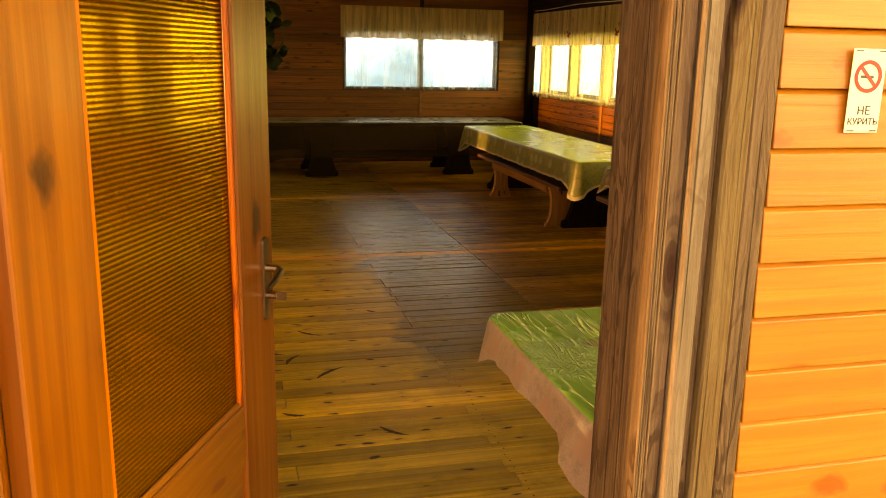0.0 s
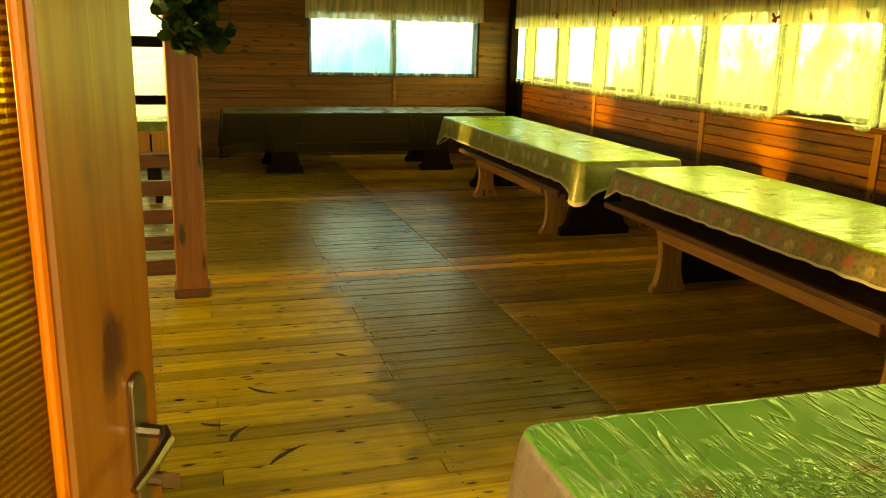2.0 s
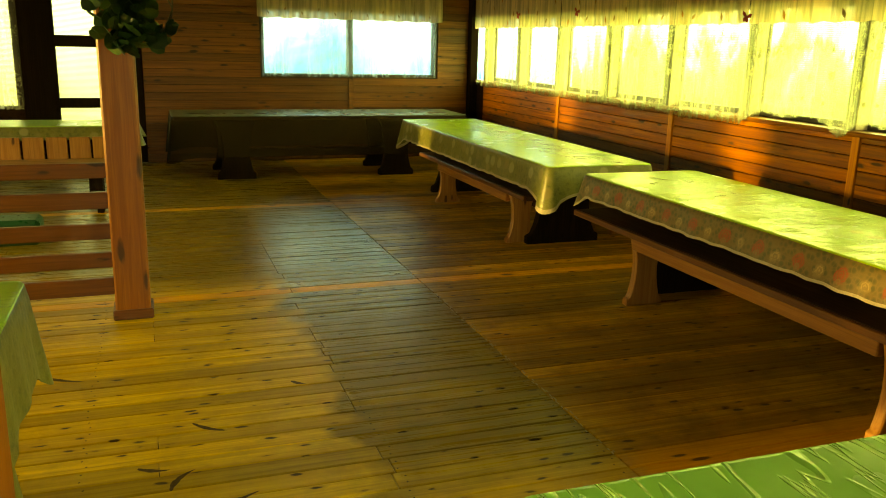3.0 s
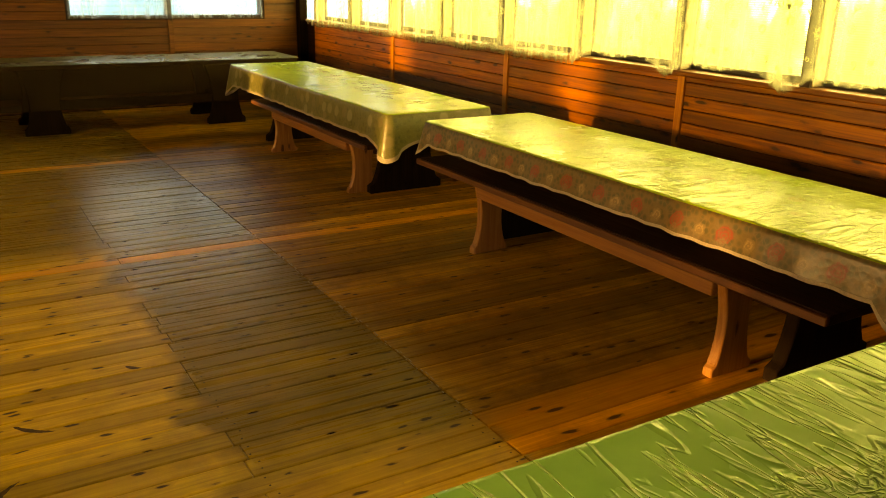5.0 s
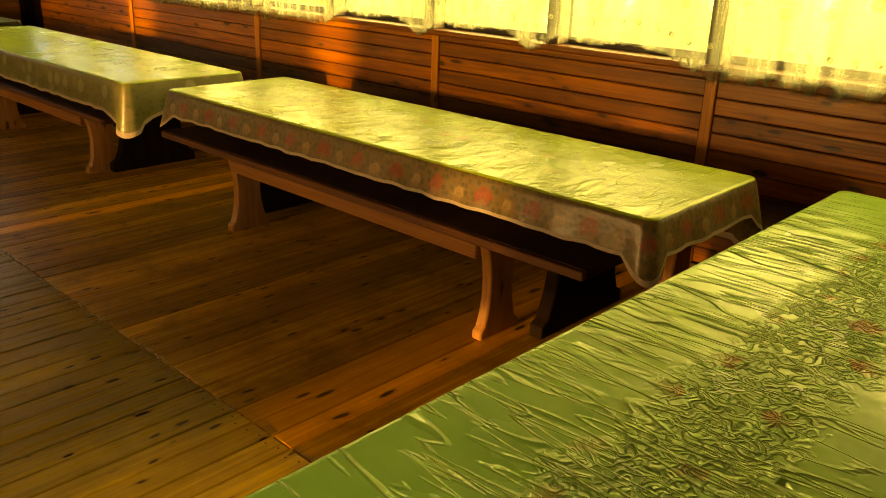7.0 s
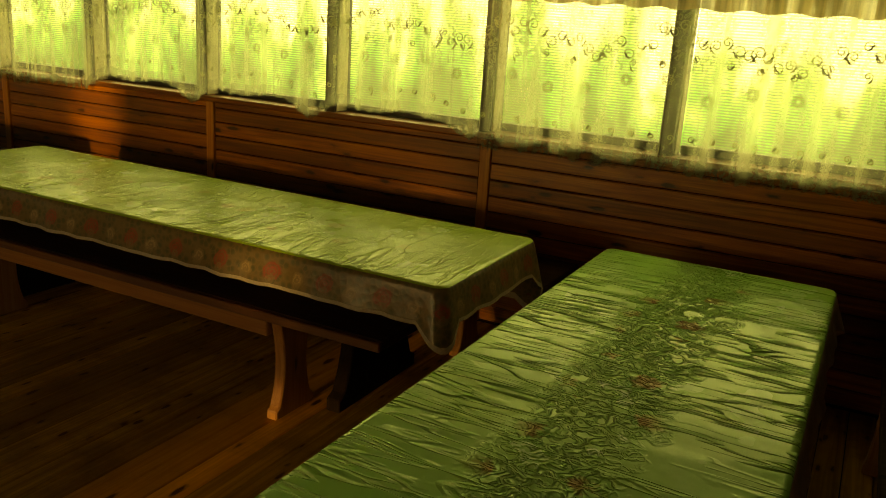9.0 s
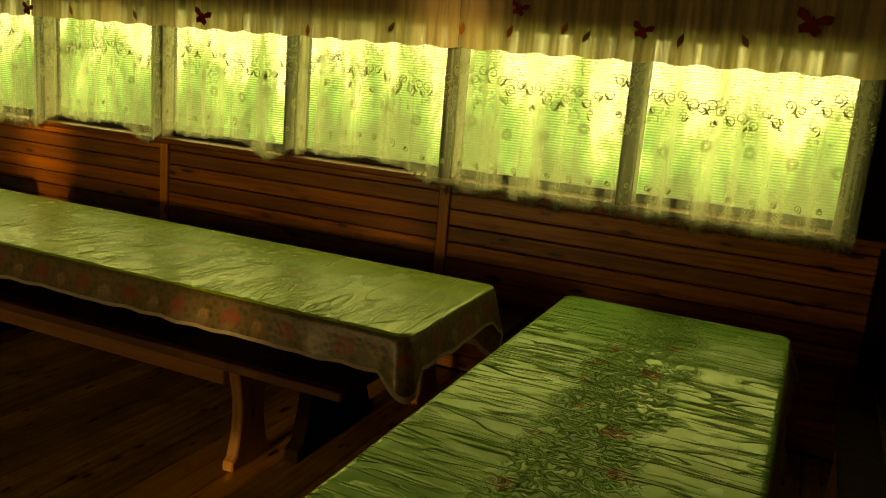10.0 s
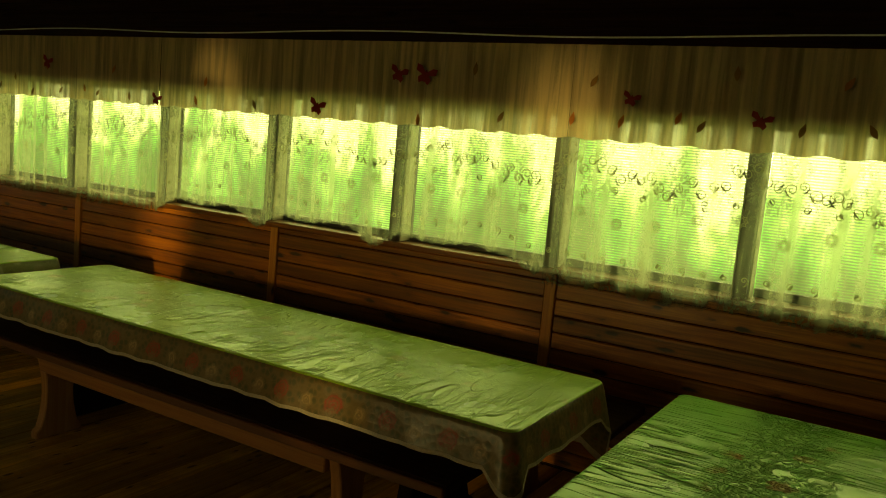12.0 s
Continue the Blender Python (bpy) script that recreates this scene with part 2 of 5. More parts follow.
def vinyl(name, base, deep, wrinkle, rough=0.22, across='y', middle=0.0, print_width=0.2, fleck=(0.5, 0.22, 0.12), fleck_amount=0.0, gloss=0.46, crumple=0.5, waves=0.6):
    """Glossy oilcloth: long wrinkles across the table, a crinkled printed band along its middle."""
    m = Nodes(name)
    v = m.coords((1, 1, 1))
    turn = 0.16 if across == 'y' else -0.1
    w1 = m.noise(m.coords((9, 1.3, 1) if across == 'y' else (1.3, 7, 1), (0, 0, turn)), 1.0, 2, 0.45, 0.9)
    w2 = m.noise(m.coords((20, 2.6, 1) if across == 'y' else (2.6, 16, 1), (0, 0, turn * 2.2)), 1.0, 1, 0.4, 0.9)
    ridge = m.grey(m.math('ABSOLUTE', m.math('SUBTRACT', w1, 0.5), 0.0), 0.028, 0.0)
    ridge2 = m.grey(m.math('ABSOLUTE', m.math('SUBTRACT', w2, 0.52), 0.0), 0.05, 0.0)
    fine = m.noise(v, 24, 1, 0.5, 1.2)
    crinkle = m.grey(m.math('ABSOLUTE', m.math('SUBTRACT', fine, 0.5), 0.0), 0.13, 0.0)
    sep = m.add("SeparateXYZ")
    m.link(v, sep.inputs[0])
    off = m.math('ABSOLUTE', m.math('SUBTRACT', sep.outputs[1 if across == 'y' else 0], middle), 0.0)
    off = m.math('ADD', off, m.math('MULTIPLY', m.math('SUBTRACT', m.noise(v, 7, 3), 0.5), 0.25))
    band = m.grey(off, print_width + 0.04, print_width - 0.06)
    patch = m.grey(m.noise(v, 2.2, 3, 0.55), 0.42, 0.6)
    big = m.noise(v, 3.5, 3, 0.5)
    col = m.mix(m.grey(big, 0.35, 0.65), base, deep)
    col = m.mix(m.math('MULTIPLY', band, 0.55), col, tuple(c * 0.8 for c in deep))
    d, c = m.voronoi(v, 4.6, 0.7)
    ff = m.math('MULTIPLY', m.math('MULTIPLY', m.grey(m.math('ADD', d, m.math('MULTIPLY', m.noise(v, 34, 3), 0.3)), 0.40, 0.30), band), fleck_amount)
    col = m.mix(ff, col, fleck)
    m.colour(col)
    m.rough(m.grey(big, 0.3, 0.7, rough * 0.9, rough * 1.15))
    m.bsdf.inputs["Specular IOR Level"].default_value = gloss
    m.bsdf.inputs["Specular Tint"].default_value = (0.74, 1.0, 0.48, 1) if gloss < 0.8 else (1, 1, 1, 1)
    h = m.math('ADD', m.math('MULTIPLY', ridge, m.grey(patch, 0.0, 1.0, 0.35, 1.0)), m.math('MULTIPLY', m.math('MULTIPLY', ridge2, patch), 0.5))
    h = m.math('ADD', h, m.math('MULTIPLY', m.math('MULTIPLY', crinkle, band), crumple))
    h = m.math('ADD', h, m.math('MULTIPLY', big, waves))
    m.bump(h, wrinkle, 0.018)
    return m.mat


M["cloth_near"] = vinyl("green_oilcloth_wrinkled", (0.36, 0.74, 0.16), (0.27, 0.62, 0.12), 1.2, 0.25, 'y', 2.57, 0.15, (0.36, 0.17, 0.06), 0.75)
M["cloth_top"] = vinyl("green_oilcloth_smooth", (0.36, 0.54, 0.075), (0.27, 0.45, 0.06), 0.3, 0.25, 'x', 3.97, 0.2, (0.45, 0.30, 0.08), 0.35, gloss=0.62, crumple=0.08, waves=3.0)
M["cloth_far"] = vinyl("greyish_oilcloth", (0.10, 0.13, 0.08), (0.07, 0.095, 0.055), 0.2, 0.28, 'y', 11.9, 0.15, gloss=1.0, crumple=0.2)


def skirt(name, ground, flower, leaf, pale, through=0.25, clear=0.0):
    """Printed hanging border of the oilcloth: blossoms, leaves and a pale net ground."""
    m = Nodes(name)
    v = m.coords((1, 1, 1))
    d, c = m.voronoi(v, 8.0, 0.5)
    d2, c2 = m.voronoi(v, 26.0, 0.9)
    e, ce = m.voronoi(v, 75.0, 0.9, 'DISTANCE_TO_EDGE')
    n = m.noise(v, 30, 3)
    col = m.mix(m.grey(d2, 0.2, 0.5), leaf, ground)
    col = m.mix(m.grey(e, 0.08, 0.02, 0.0, 0.35), col, pale)
    sep = m.add("SeparateColor")
    m.link(c, sep.inputs[0])
    which = m.grey(sep.outputs[0], 0.35, 0.4)
    blossom = m.grey(m.math('ADD', d, m.math('MULTIPLY', n, 0.2)), 0.5, 0.4)
    col = m.mix(m.math('MULTIPLY', blossom, which), col, m.mix(m.grey(sep.outputs[1], 0.4, 0.6), flower, pale))
    m.colour(col)
    m.rough(0.7 if clear else 0.3)
    m.bsdf.inputs["Specular IOR Level"].default_value = 0.1 if clear else 0.5
    tr = m.add("BsdfTranslucent")
    m.link(col, tr.inputs[0])
    mx = m.add("MixShader")
    mx.inputs[0].default_value = through
    m.link(m.bsdf.outputs[0], mx.inputs[1])
    m.link(tr.outputs[0], mx.inputs[2])
    last = mx
    if clear:
        tp = m.add("BsdfTransparent")
        last = m.add("MixShader")
        last.inputs[0].default_value = clear
        m.link(mx.outputs[0], last.inputs[1])
        m.link(tp.outputs[0], last.inputs[2])
    m.link(last.outputs[0], m.out.inputs[0])
    m.bump(m.math('ADD', n, d2), 0.3, 0.004)
    return m.mat


def floral_border(name, ground, leaf, red, cream, period=0.27, row=0.645):
    """Oilcloth border printed with a row of red blossoms and cream discs on dark leaves."""
    m = Nodes(name)
    v = m.coords((1, 1, 1))
    sep = m.add("SeparateXYZ")
    m.link(v, sep.inputs[0])
    wob = m.math('MULTIPLY', m.math('SUBTRACT', m.noise(v, 45, 3, 0.6), 0.5), 0.035)
    d2, c2 = m.voronoi(v, 34.0, 0.9)
    e, ce = m.voronoi(v, 34.0, 0.9, 'DISTANCE_TO_EDGE')
    col = m.mix(m.grey(d2, 0.25, 0.6), leaf, ground)
    col = m.mix(m.grey(e, 0.06, 0.01, 0.0, 0.5), col, tuple(c * 0.55 for c in cream))
    along = m.math('ADD', sep.outputs[0], sep.outputs[1])
    for step, shift, height, radius, tone in ((period, 0.0, row, 0.046, red), (period, period / 2, row - 0.012, 0.034, cream), (period / 2, period / 4, row - 0.035, 0.024, tuple(0.6 * c for c in cream))):
        cell = m.math('SUBTRACT', m.math('FRACT', m.math('DIVIDE', m.math('ADD', along, shift + 20 * step), step), 0.0), 0.5)
        du = m.math('MULTIPLY', cell, step)
        dz = m.math('SUBTRACT', sep.outputs[2], height)
        r = m.math('SQRT', m.math('ADD', m.math('MULTIPLY', du, du), m.math('MULTIPLY', dz, dz)), 0.0)
        r = m.math('ADD', r, wob)
        petal = m.grey(m.math('SINE', m.math('MULTIPLY', r, 420.0), 0.0), -0.2, 0.8, 0.45, 1.0)
        col = m.mix(m.math('MULTIPLY', m.grey(r, radius, radius - 0.008), petal), col, tone)
    m.colour(col)
    m.rough(0.3)
    tr = m.add("BsdfTranslucent")
    m.link(col, tr.inputs[0])
    mx = m.add("MixShader")
    mx.inputs[0].default_value = 0.12
    m.link(m.bsdf.outputs[0], mx.inputs[1])
    m.link(tr.outputs[0], mx.inputs[2])
    m.link(mx.outputs[0], m.out.inputs[0])
    m.bump(m.math('ADD', m.noise(v, 14, 2), d2), 0.3, 0.004)
    return m.mat


M["skirt_floral"] = floral_border("floral_border_print", (0.15, 0.105, 0.045), (0.075, 0.075, 0.03), (0.27, 0.05, 0.03), (0.33, 0.235, 0.12))
M["skirt_green"] = skirt("pale_green_border_print", (0.17, 0.18, 0.06), (0.23, 0.22, 0.10), (0.115, 0.13, 0.042), (0.32, 0.32, 0.18))
# Film border nearly black: shade of the far end put into its colours
M["skirt_film"] = skirt("shaded_brown_film_border", (0.026, 0.016, 0.006), (0.03, 0.02, 0.008), (0.022, 0.015, 0.006), (0.035, 0.024, 0.01), 0.25, 0.16)
M["skirt_pink"] = skirt("pinkish_film_border", (0.47, 0.33, 0.26), (0.50, 0.32, 0.25), (0.38, 0.29, 0.23), (0.60, 0.50, 0.43))


def sheer(name, lace=0.35, weave=0.34, tint=(0.86, 0.86, 0.70), front=0.15, pleat_shade=0.0):
    """Thin curtain net: partly clear, partly glowing with the daylight behind it, with a woven scroll pattern."""
    m = Nodes(name)
    v = m.coords((1, 1, 1))
    d, c = m.voronoi(v, 9.0, 1.0)
    n = m.noise(v, 55, 1, 0.4, 1.5)
    wn3 = m.add("TexNoise", Scale=26.0, Detail=2.0)
    m.link(v, wn3.inputs["Vector"])
    wv3 = m.add("VectorMath")
    wv3.operation = 'MULTIPLY_ADD'
    m.link(wn3.outputs[1], wv3.inputs[0])
    wv3.inputs[1].default_value = (0.05, 0.05, 0.05)
    m.link(v, wv3.inputs[2])
    d3, c3 = m.voronoi(wv3.outputs[0], 46.0, 0.9)
    scroll = m.grey(m.math('ABSOLUTE', m.math('SUBTRACT', d3, 0.36), 0.0), 0.15, 0.09)
    zone = m.grey(m.math('ADD', d, m.math('MULTIPLY', m.noise(v, 20, 2), 0.4)), 0.84, 0.72)
    sep = m.add("SeparateXYZ")
    tc = m.add("TexCoord")
    m.link(tc.outputs["Object"], sep.inputs[0])
    up = m.math('ADD', m.grey(sep.outputs[2], 1.42, 1.56, 0.25, 1.0), m.grey(sep.outputs[2], 1.17, 1.09))
    pat = m.math('MULTIPLY', m.math('MULTIPLY', scroll, zone), up)
    net = m.noise(v, 260, 1)
    folds = m.noise(m.coords((15, 15, 0.5)), 1.0, 3, 0.55, 0.3)
    cover = m.math('ADD', m.grey(net, 0.35, 0.65, weave - 0.1, weave + 0.1), m.grey(folds, 0.35, 0.7, -0.14, 0.34))
    clear = m.add("BsdfTransparent")
    glow = m.add("BsdfTranslucent")
    diff = m.add("BsdfDiffuse")
    # Dark streaks in the tint: doubled cloth at the pleats plus fold shade
    if pleat_shade:
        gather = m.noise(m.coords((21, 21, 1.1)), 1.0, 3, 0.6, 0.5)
        shade = m.mix(m.grey(gather, 0.42, 0.62, 0.0, pleat_shade), tint, tuple(c * 0.35 for c in tint))
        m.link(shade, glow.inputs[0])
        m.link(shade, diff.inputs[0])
    else:
        glow.inputs[0].default_value = (*tint, 1)
        diff.inputs[0].default_value = (*tint, 1)
    half = m.add("MixShader")
    half.inputs[0].default_value = front
    m.link(glow.outputs[0], half.inputs[1])
    m.link(diff.outputs[0], half.inputs[2])
    mx = m.add("MixShader")
    m.link(cover, mx.inputs[0])
    m.link(clear.outputs[0], mx.inputs[1])
    m.link(half.outputs[0], mx.inputs[2])
    thread = m.add("BsdfDiffuse")
    thread.inputs[0].default_value = (*(0.6 * c for c in tint), 1)
    last = m.add("MixShader")
    m.link(m.math('MULTIPLY', pat, lace), last.inputs[0])
    m.link(mx.outputs[0], last.inputs[1])
    m.link(thread.outputs[0], last.inputs[2])
    m.link(last.outputs[0], m.out.inputs[0])
    return m.mat


M["sheer"] = sheer("white_net_curtain", 0.4, 0.17, (0.74, 0.74, 0.50), 0.10)
M["sheer_far"] = sheer("pale_net_curtain", 0.3, 0.12, (0.70, 0.84, 0.92))
M["hem"] = sheer("scalloped_white_lace_hem", 0.5, 0.26, (0.36, 0.38, 0.26))
M["lined"] = sheer("cream_lined_curtain", 0.0, 0.64, (0.84, 0.76, 0.52), 0.2)
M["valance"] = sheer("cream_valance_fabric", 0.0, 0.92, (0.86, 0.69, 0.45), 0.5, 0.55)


def plain(name, colour, rough=0.5, metal=0.0, speck=0.15, scale=30, bump=0.1, through=0.0):
    m = Nodes(name)
    n = m.noise(m.coords((1, 1, 1)), scale, 4, 0.6)
    dark = tuple(v * (1 - speck) for v in colour)
    m.colour(m.mix(m.grey(n, 0.35, 0.65), colour, dark))
    m.rough(m.grey(n, 0.3, 0.7, rough * 0.85, min(1, rough * 1.2)))
    m.bsdf.inputs["Metallic"].default_value = metal
    m.bump(n, bump, 0.003)
    if through:
        tr = m.add("BsdfTranslucent")
        tr.inputs[0].default_value = (*colour, 1)
        mx = m.add("MixShader")
        mx.inputs[0].default_value = through
        m.link(m.bsdf.outputs[0], mx.inputs[1])
        m.link(tr.outputs[0], mx.inputs[2])
        m.link(mx.outputs[0], m.out.inputs[0])
    return m.mat


M["metal"] = plain("brushed_bronze_metal", (0.32, 0.24, 0.17), 0.32, 1.0)
# Pale tone stands in for daylight falling on the post sides
M["reveal"] = plain("window_lit_reveal", (0.55, 0.50, 0.33), 0.6, speck=0.25, scale=12)
M["black"] = plain("black_rubber_seal", (0.012, 0.011, 0.01), 0.6)
M["bark"] = plain("dark_bark_streak", (0.06, 0.025, 0.009), 0.6, speck=0.5)
M["trim_pale"] = plain("pale_lace_trim", (0.50, 0.43, 0.33), 0.6, speck=0.3, scale=120, through=0.2)
M["lace"] = plain("woven_lace_thread", (0.42, 0.40, 0.23), 0.8, speck=0.2, scale=90, through=0.5)
M["white_wire"] = plain("white_coated_wire", (0.75, 0.75, 0.72), 0.4)
M["paper"] = plain("white_printed_card", (0.80, 0.78, 0.74), 0.35, speck=0.04)
M["red_ink"] = plain("red_ink", (0.62, 0.03, 0.03), 0.4, speck=0.05)
M["black_ink"] = plain("black_ink", (0.03, 0.03, 0.035), 0.4, speck=0.05)
M["leaf"] = plain("dark_green_leaf", (0.03, 0.085, 0.026), 0.35, speck=0.5, scale=14)
M["leaf_light"] = plain("light_green_leaf", (0.11, 0.20, 0.06), 0.35, speck=0.4, scale=14)
M["stem"] = plain("plant_stem", (0.07, 0.06, 0.03), 0.6)
M["motif_leaf"] = plain("ochre_printed_leaf", (0.42, 0.24, 0.08), 0.7, speck=0.3, through=0.5)
M["motif_red"] = plain("dark_red_printed_butterfly", (0.38, 0.03, 0.03), 0.7, speck=0.3, through=0.5)
M["motif_orange"] = plain("orange_printed_leaf", (0.62, 0.26, 0.07), 0.7, speck=0.25, through=0.5)
M["ground"] = plain("trodden_earth_and_grass", (0.12, 0.12, 0.06), 0.9, speck=0.5, scale=3)
M["green_plastic"] = plain("dark_green_plastic", (0.02, 0.09, 0.05), 0.3)


def ribbed_glass(name, ribs, frost, tint=(0.92, 0.93, 0.86)):
    """Clear pane with fine horizontal ribs pressed into it."""
    m = Nodes(name)
    v = m.coords((1, 1, 1))
    w = m.add("TexWave", Scale=ribs, Distortion=0.15)
    w.bands_direction = 'Z'
    m.link(v, w.inputs["Vector"])
    clear = m.add("BsdfTransparent")
    m.link(m.mix(m.grey(w.outputs[1], 0.3, 0.8), tint, tuple(c * 0.68 for c in tint)), clear.inputs[0])
    milk = m.add("BsdfTranslucent")
    milk.inputs[0].default_value = (0.75, 0.72, 0.58, 1)
    gl = m.add("BsdfGlossy", Roughness=0.12)
    a = m.add("MixShader")
    m.link(m.grey(w.outputs[1], 0.35, 0.75, frost * 0.4, frost), a.inputs[0])
    m.link(clear.outputs[0], a.inputs[1])
    m.link(milk.outputs[0], a.inputs[2])
    b = m.add("MixShader")
    b.inputs[0].default_value = 0.07
    m.link(a.outputs[0], b.inputs[1])
    m.link(gl.outputs[0], b.inputs[2])
    bp = m.add("Bump", Strength=0.5, Distance=0.004)
    m.link(w.outputs[1], bp.inputs["Height"])
    m.link(bp.outputs[0], gl.inputs["Normal"])
    m.link(b.outputs[0], m.out.inputs[0])
    return m.mat


M["pane"] = ribbed_glass("ribbed_clear_sheet", 22.0, 0.16)
m = Nodes("ribbed_amber_door_glass")
w = m.add("TexWave", Scale=29.0, Distortion=0.15)
w.bands_direction = 'Z'
m.link(m.coords((1, 1, 1)), w.inputs["Vector"])
rib = m.grey(w.outputs[1], 0.25, 0.75)
gl = m.add("BsdfGlass", Roughness=0.16, IOR=1.12)
m.link(m.mix(rib, (1.0, 0.84, 0.30), (0.55, 0.36, 0.08)), gl.inputs["Color"])
bp = m.add("Bump", Strength=0.35, Distance=0.003)
m.link(w.outputs[1], bp.inputs["Height"])
m.link(bp.outputs[0], gl.inputs["Normal"])
clear = m.add("BsdfTransparent")
m.link(m.mix(rib, (0.95, 0.85, 0.30), (0.42, 0.27, 0.06)), clear.inputs[0])
mx = m.add("MixShader")
mx.inputs[0].default_value = 0.5
m.link(clear.outputs[0], mx.inputs[1])
m.link(gl.outputs[0], mx.inputs[2])
# Brown diffuse share paints the haze over the pane
haze_tint = m.add("BsdfDiffuse")
m.link(m.mix(rib, (0.45, 0.20, 0.03), (0.38, 0.16, 0.022)), haze_tint.inputs[0])
mx2 = m.add("MixShader")
mx2.inputs[0].default_value = 0.12
m.link(mx.outputs[0], mx2.inputs[1])
m.link(haze_tint.outputs[0], mx2.inputs[2])
m.link(mx2.outputs[0], m.out.inputs[0])
M["door_pane"] = m.mat


def backdrop_mat(name, stops, strength, scale=0.9, lift=0.0):
    """Blurred daylight foliage and sky far outside the windows."""
    m = Nodes(name)
    v = m.coords((1, 1, 0.38))
    n = m.noise(v, scale, 4, 0.62, 0.4)
    sep = m.add("SeparateXYZ")
    tc = m.add("TexCoord")
    m.link(tc.outputs["Object"], sep.inputs[0])
    h = m.grey(sep.outputs[2], 0.6, 1.95, -0.20, 0.20)
    f = m.math('ADD', m.math('ADD', n, h), lift)
    col = m.ramp(f, stops)
    em = m.add("Emission", Strength=strength)
    m.link(col, em.inputs[0])
    m.link(em.outputs[0], m.out.inputs[0])
    return m.mat


M["foliage_far"] = backdrop_mat("sunlit_woods_beyond", [(0.36, (0.05, 0.14, 0.015)), (0.46, (0.17, 0.42, 0.06)), (0.55, (0.46, 0.72, 0.14)), (0.66, (2.0, 1.85, 0.8))], 2.9, 1.5)
M["sky_far"] = backdrop_mat("bright_clearing_beyond", [(0.38, (0.05, 0.32, 0.62)), (0.5, (0.24, 0.66, 1.12)), (0.62, (0.70, 1.02, 1.40))], 1.5, 0.9, 0.0)
M["haze_far"] = backdrop_mat("sky_fill_haze", [(0.3, (0.85, 0.78, 0.55)), (0.6, (1.0, 0.94, 0.74)), (0.8, (1.0, 0.97, 0.85))], 1.75, 0.03, 0.0)
M["yard_far"] = backdrop_mat("sunny_yard_beyond", [(0.25, (0.75, 0.70, 0.20)), (0.5, (1.0, 0.92, 0.45)), (0.75, (1.0, 0.98, 0.62))], 1.7, 0.35, 0.0)


# ---- mesh helpers ----
def link_mesh(name, bm, mats, parent=None, label="", smooth=False):
    me = bpy.data.meshes.new(name)
    bm.normal_update()
    bm.to_mesh(me)
    bm.free()
    for m in (mats if isinstance(mats, (list, tuple)) else [mats]):
        me.materials.append(m)
    if smooth:
        for p in me.polygons:
            p.use_smooth = True
    ob = new(name, me)
    if parent:
        hang(ob, parent)
    if label:
        ob["label"] = label
    return ob


def hang(ob, parent):
    """Makes ob a part of parent without moving it."""
    ob.parent = parent
    if parent.parent is None:
        ob.matrix_parent_inverse = Matrix.Translation(-parent.location)


part = link_mesh


def thing(name, place, label, category, group="", kind=""):
    """An Empty at the thing's base."""
    ob = new(name)
    ob.location = place
    ob.empty_display_size = 0.1
    return tagged(ob, label, category, group, kind)


def box(x0, x1, y0, y1, z0, z1, bevel=0.004, bm=None):
    bm = bm or bmesh.new()
    vs = [bm.verts.new((x, y, z)) for x in (x0, x1) for y in (y0, y1) for z in (z0, z1)]
    quads = [(0, 1, 3, 2), (4, 6, 7, 5), (0, 4, 5, 1), (2, 3, 7, 6), (0, 2, 6, 4), (1, 5, 7, 3)]
    faces = [bm.faces.new([vs[i] for i in q]) for q in quads]
    if bevel:
        edges = list({e for f in faces for e in f.edges})
        bmesh.ops.bevel(bm, geom=edges, offset=bevel, segments=1, affect='EDGES')
    return bm


def prism(points, axis, a, b, bevel=0.0):
    """Extrudes an outline (two coordinates in order of the other axes) along an axis."""
    bm = bmesh.new()

    def put(p, v):
        q = [p[0], p[1]]
        q.insert(axis, v)
        return bm.verts.new(q)
    lo, hi = [put(p, a) for p in points], [put(p, b) for p in points]
    n = len(points)
    bm.faces.new(lo)
    bm.faces.new(hi[::-1])
    for i in range(n):
        bm.faces.new((lo[i], hi[i], hi[(i + 1) % n], lo[(i + 1) % n]))
    bmesh.ops.recalc_face_normals(bm, faces=bm.faces)
    if bevel:
        bmesh.ops.bevel(bm, geom=[e for e in bm.edges], offset=bevel, segments=1, affect='EDGES')
    return bm


def board_mesh(name, lx, ly, lz, bevel, mat):
    """A mesh for a board centred on its origin, shared between alike boards."""
    bm = box(-lx / 2, lx / 2, -ly / 2, ly / 2, -lz / 2, lz / 2, bevel)
    me = bpy.data.meshes.new(name)
    bm.to_mesh(me)
    bm.free()
    me.materials.append(mat)
    return me


BOARDS = {}


def board(name, x0, x1, y0, y1, z0, z1, mat, parent, bevel=0.003):
    key = (name, round(x1 - x0, 3), round(y1 - y0, 3), round(z1 - z0, 3), mat.name)
    if key not in BOARDS:
        BOARDS[key] = board_mesh(name, x1 - x0, y1 - y0, z1 - z0, bevel, mat)
    ob = new(name, BOARDS[key])
    ob.location = ((x0 + x1) / 2, (y0 + y1) / 2, (z0 + z1) / 2)
    if parent:
        hang(ob, parent)
    return ob


# ---- plan ----
WALL_X, FAR_Y, LEFT_X, CEIL = 5.107, 13.0, -3.0, 2.55
OUT_Y, IN_Y = 1.60, 1.70          # the wall with the entrance
POSTS = [1.955, 2.985, 3.995, 5.045, 6.095, 7.165, 8.255, 9.34, 10.43, 11.52, 12.62]
BATTENS = [1.75, 3.96, 5.985, 8.09, 10.31, 12.62]
GLASS_X, SILL, HEAD = 5.285, 1.10, 1.95

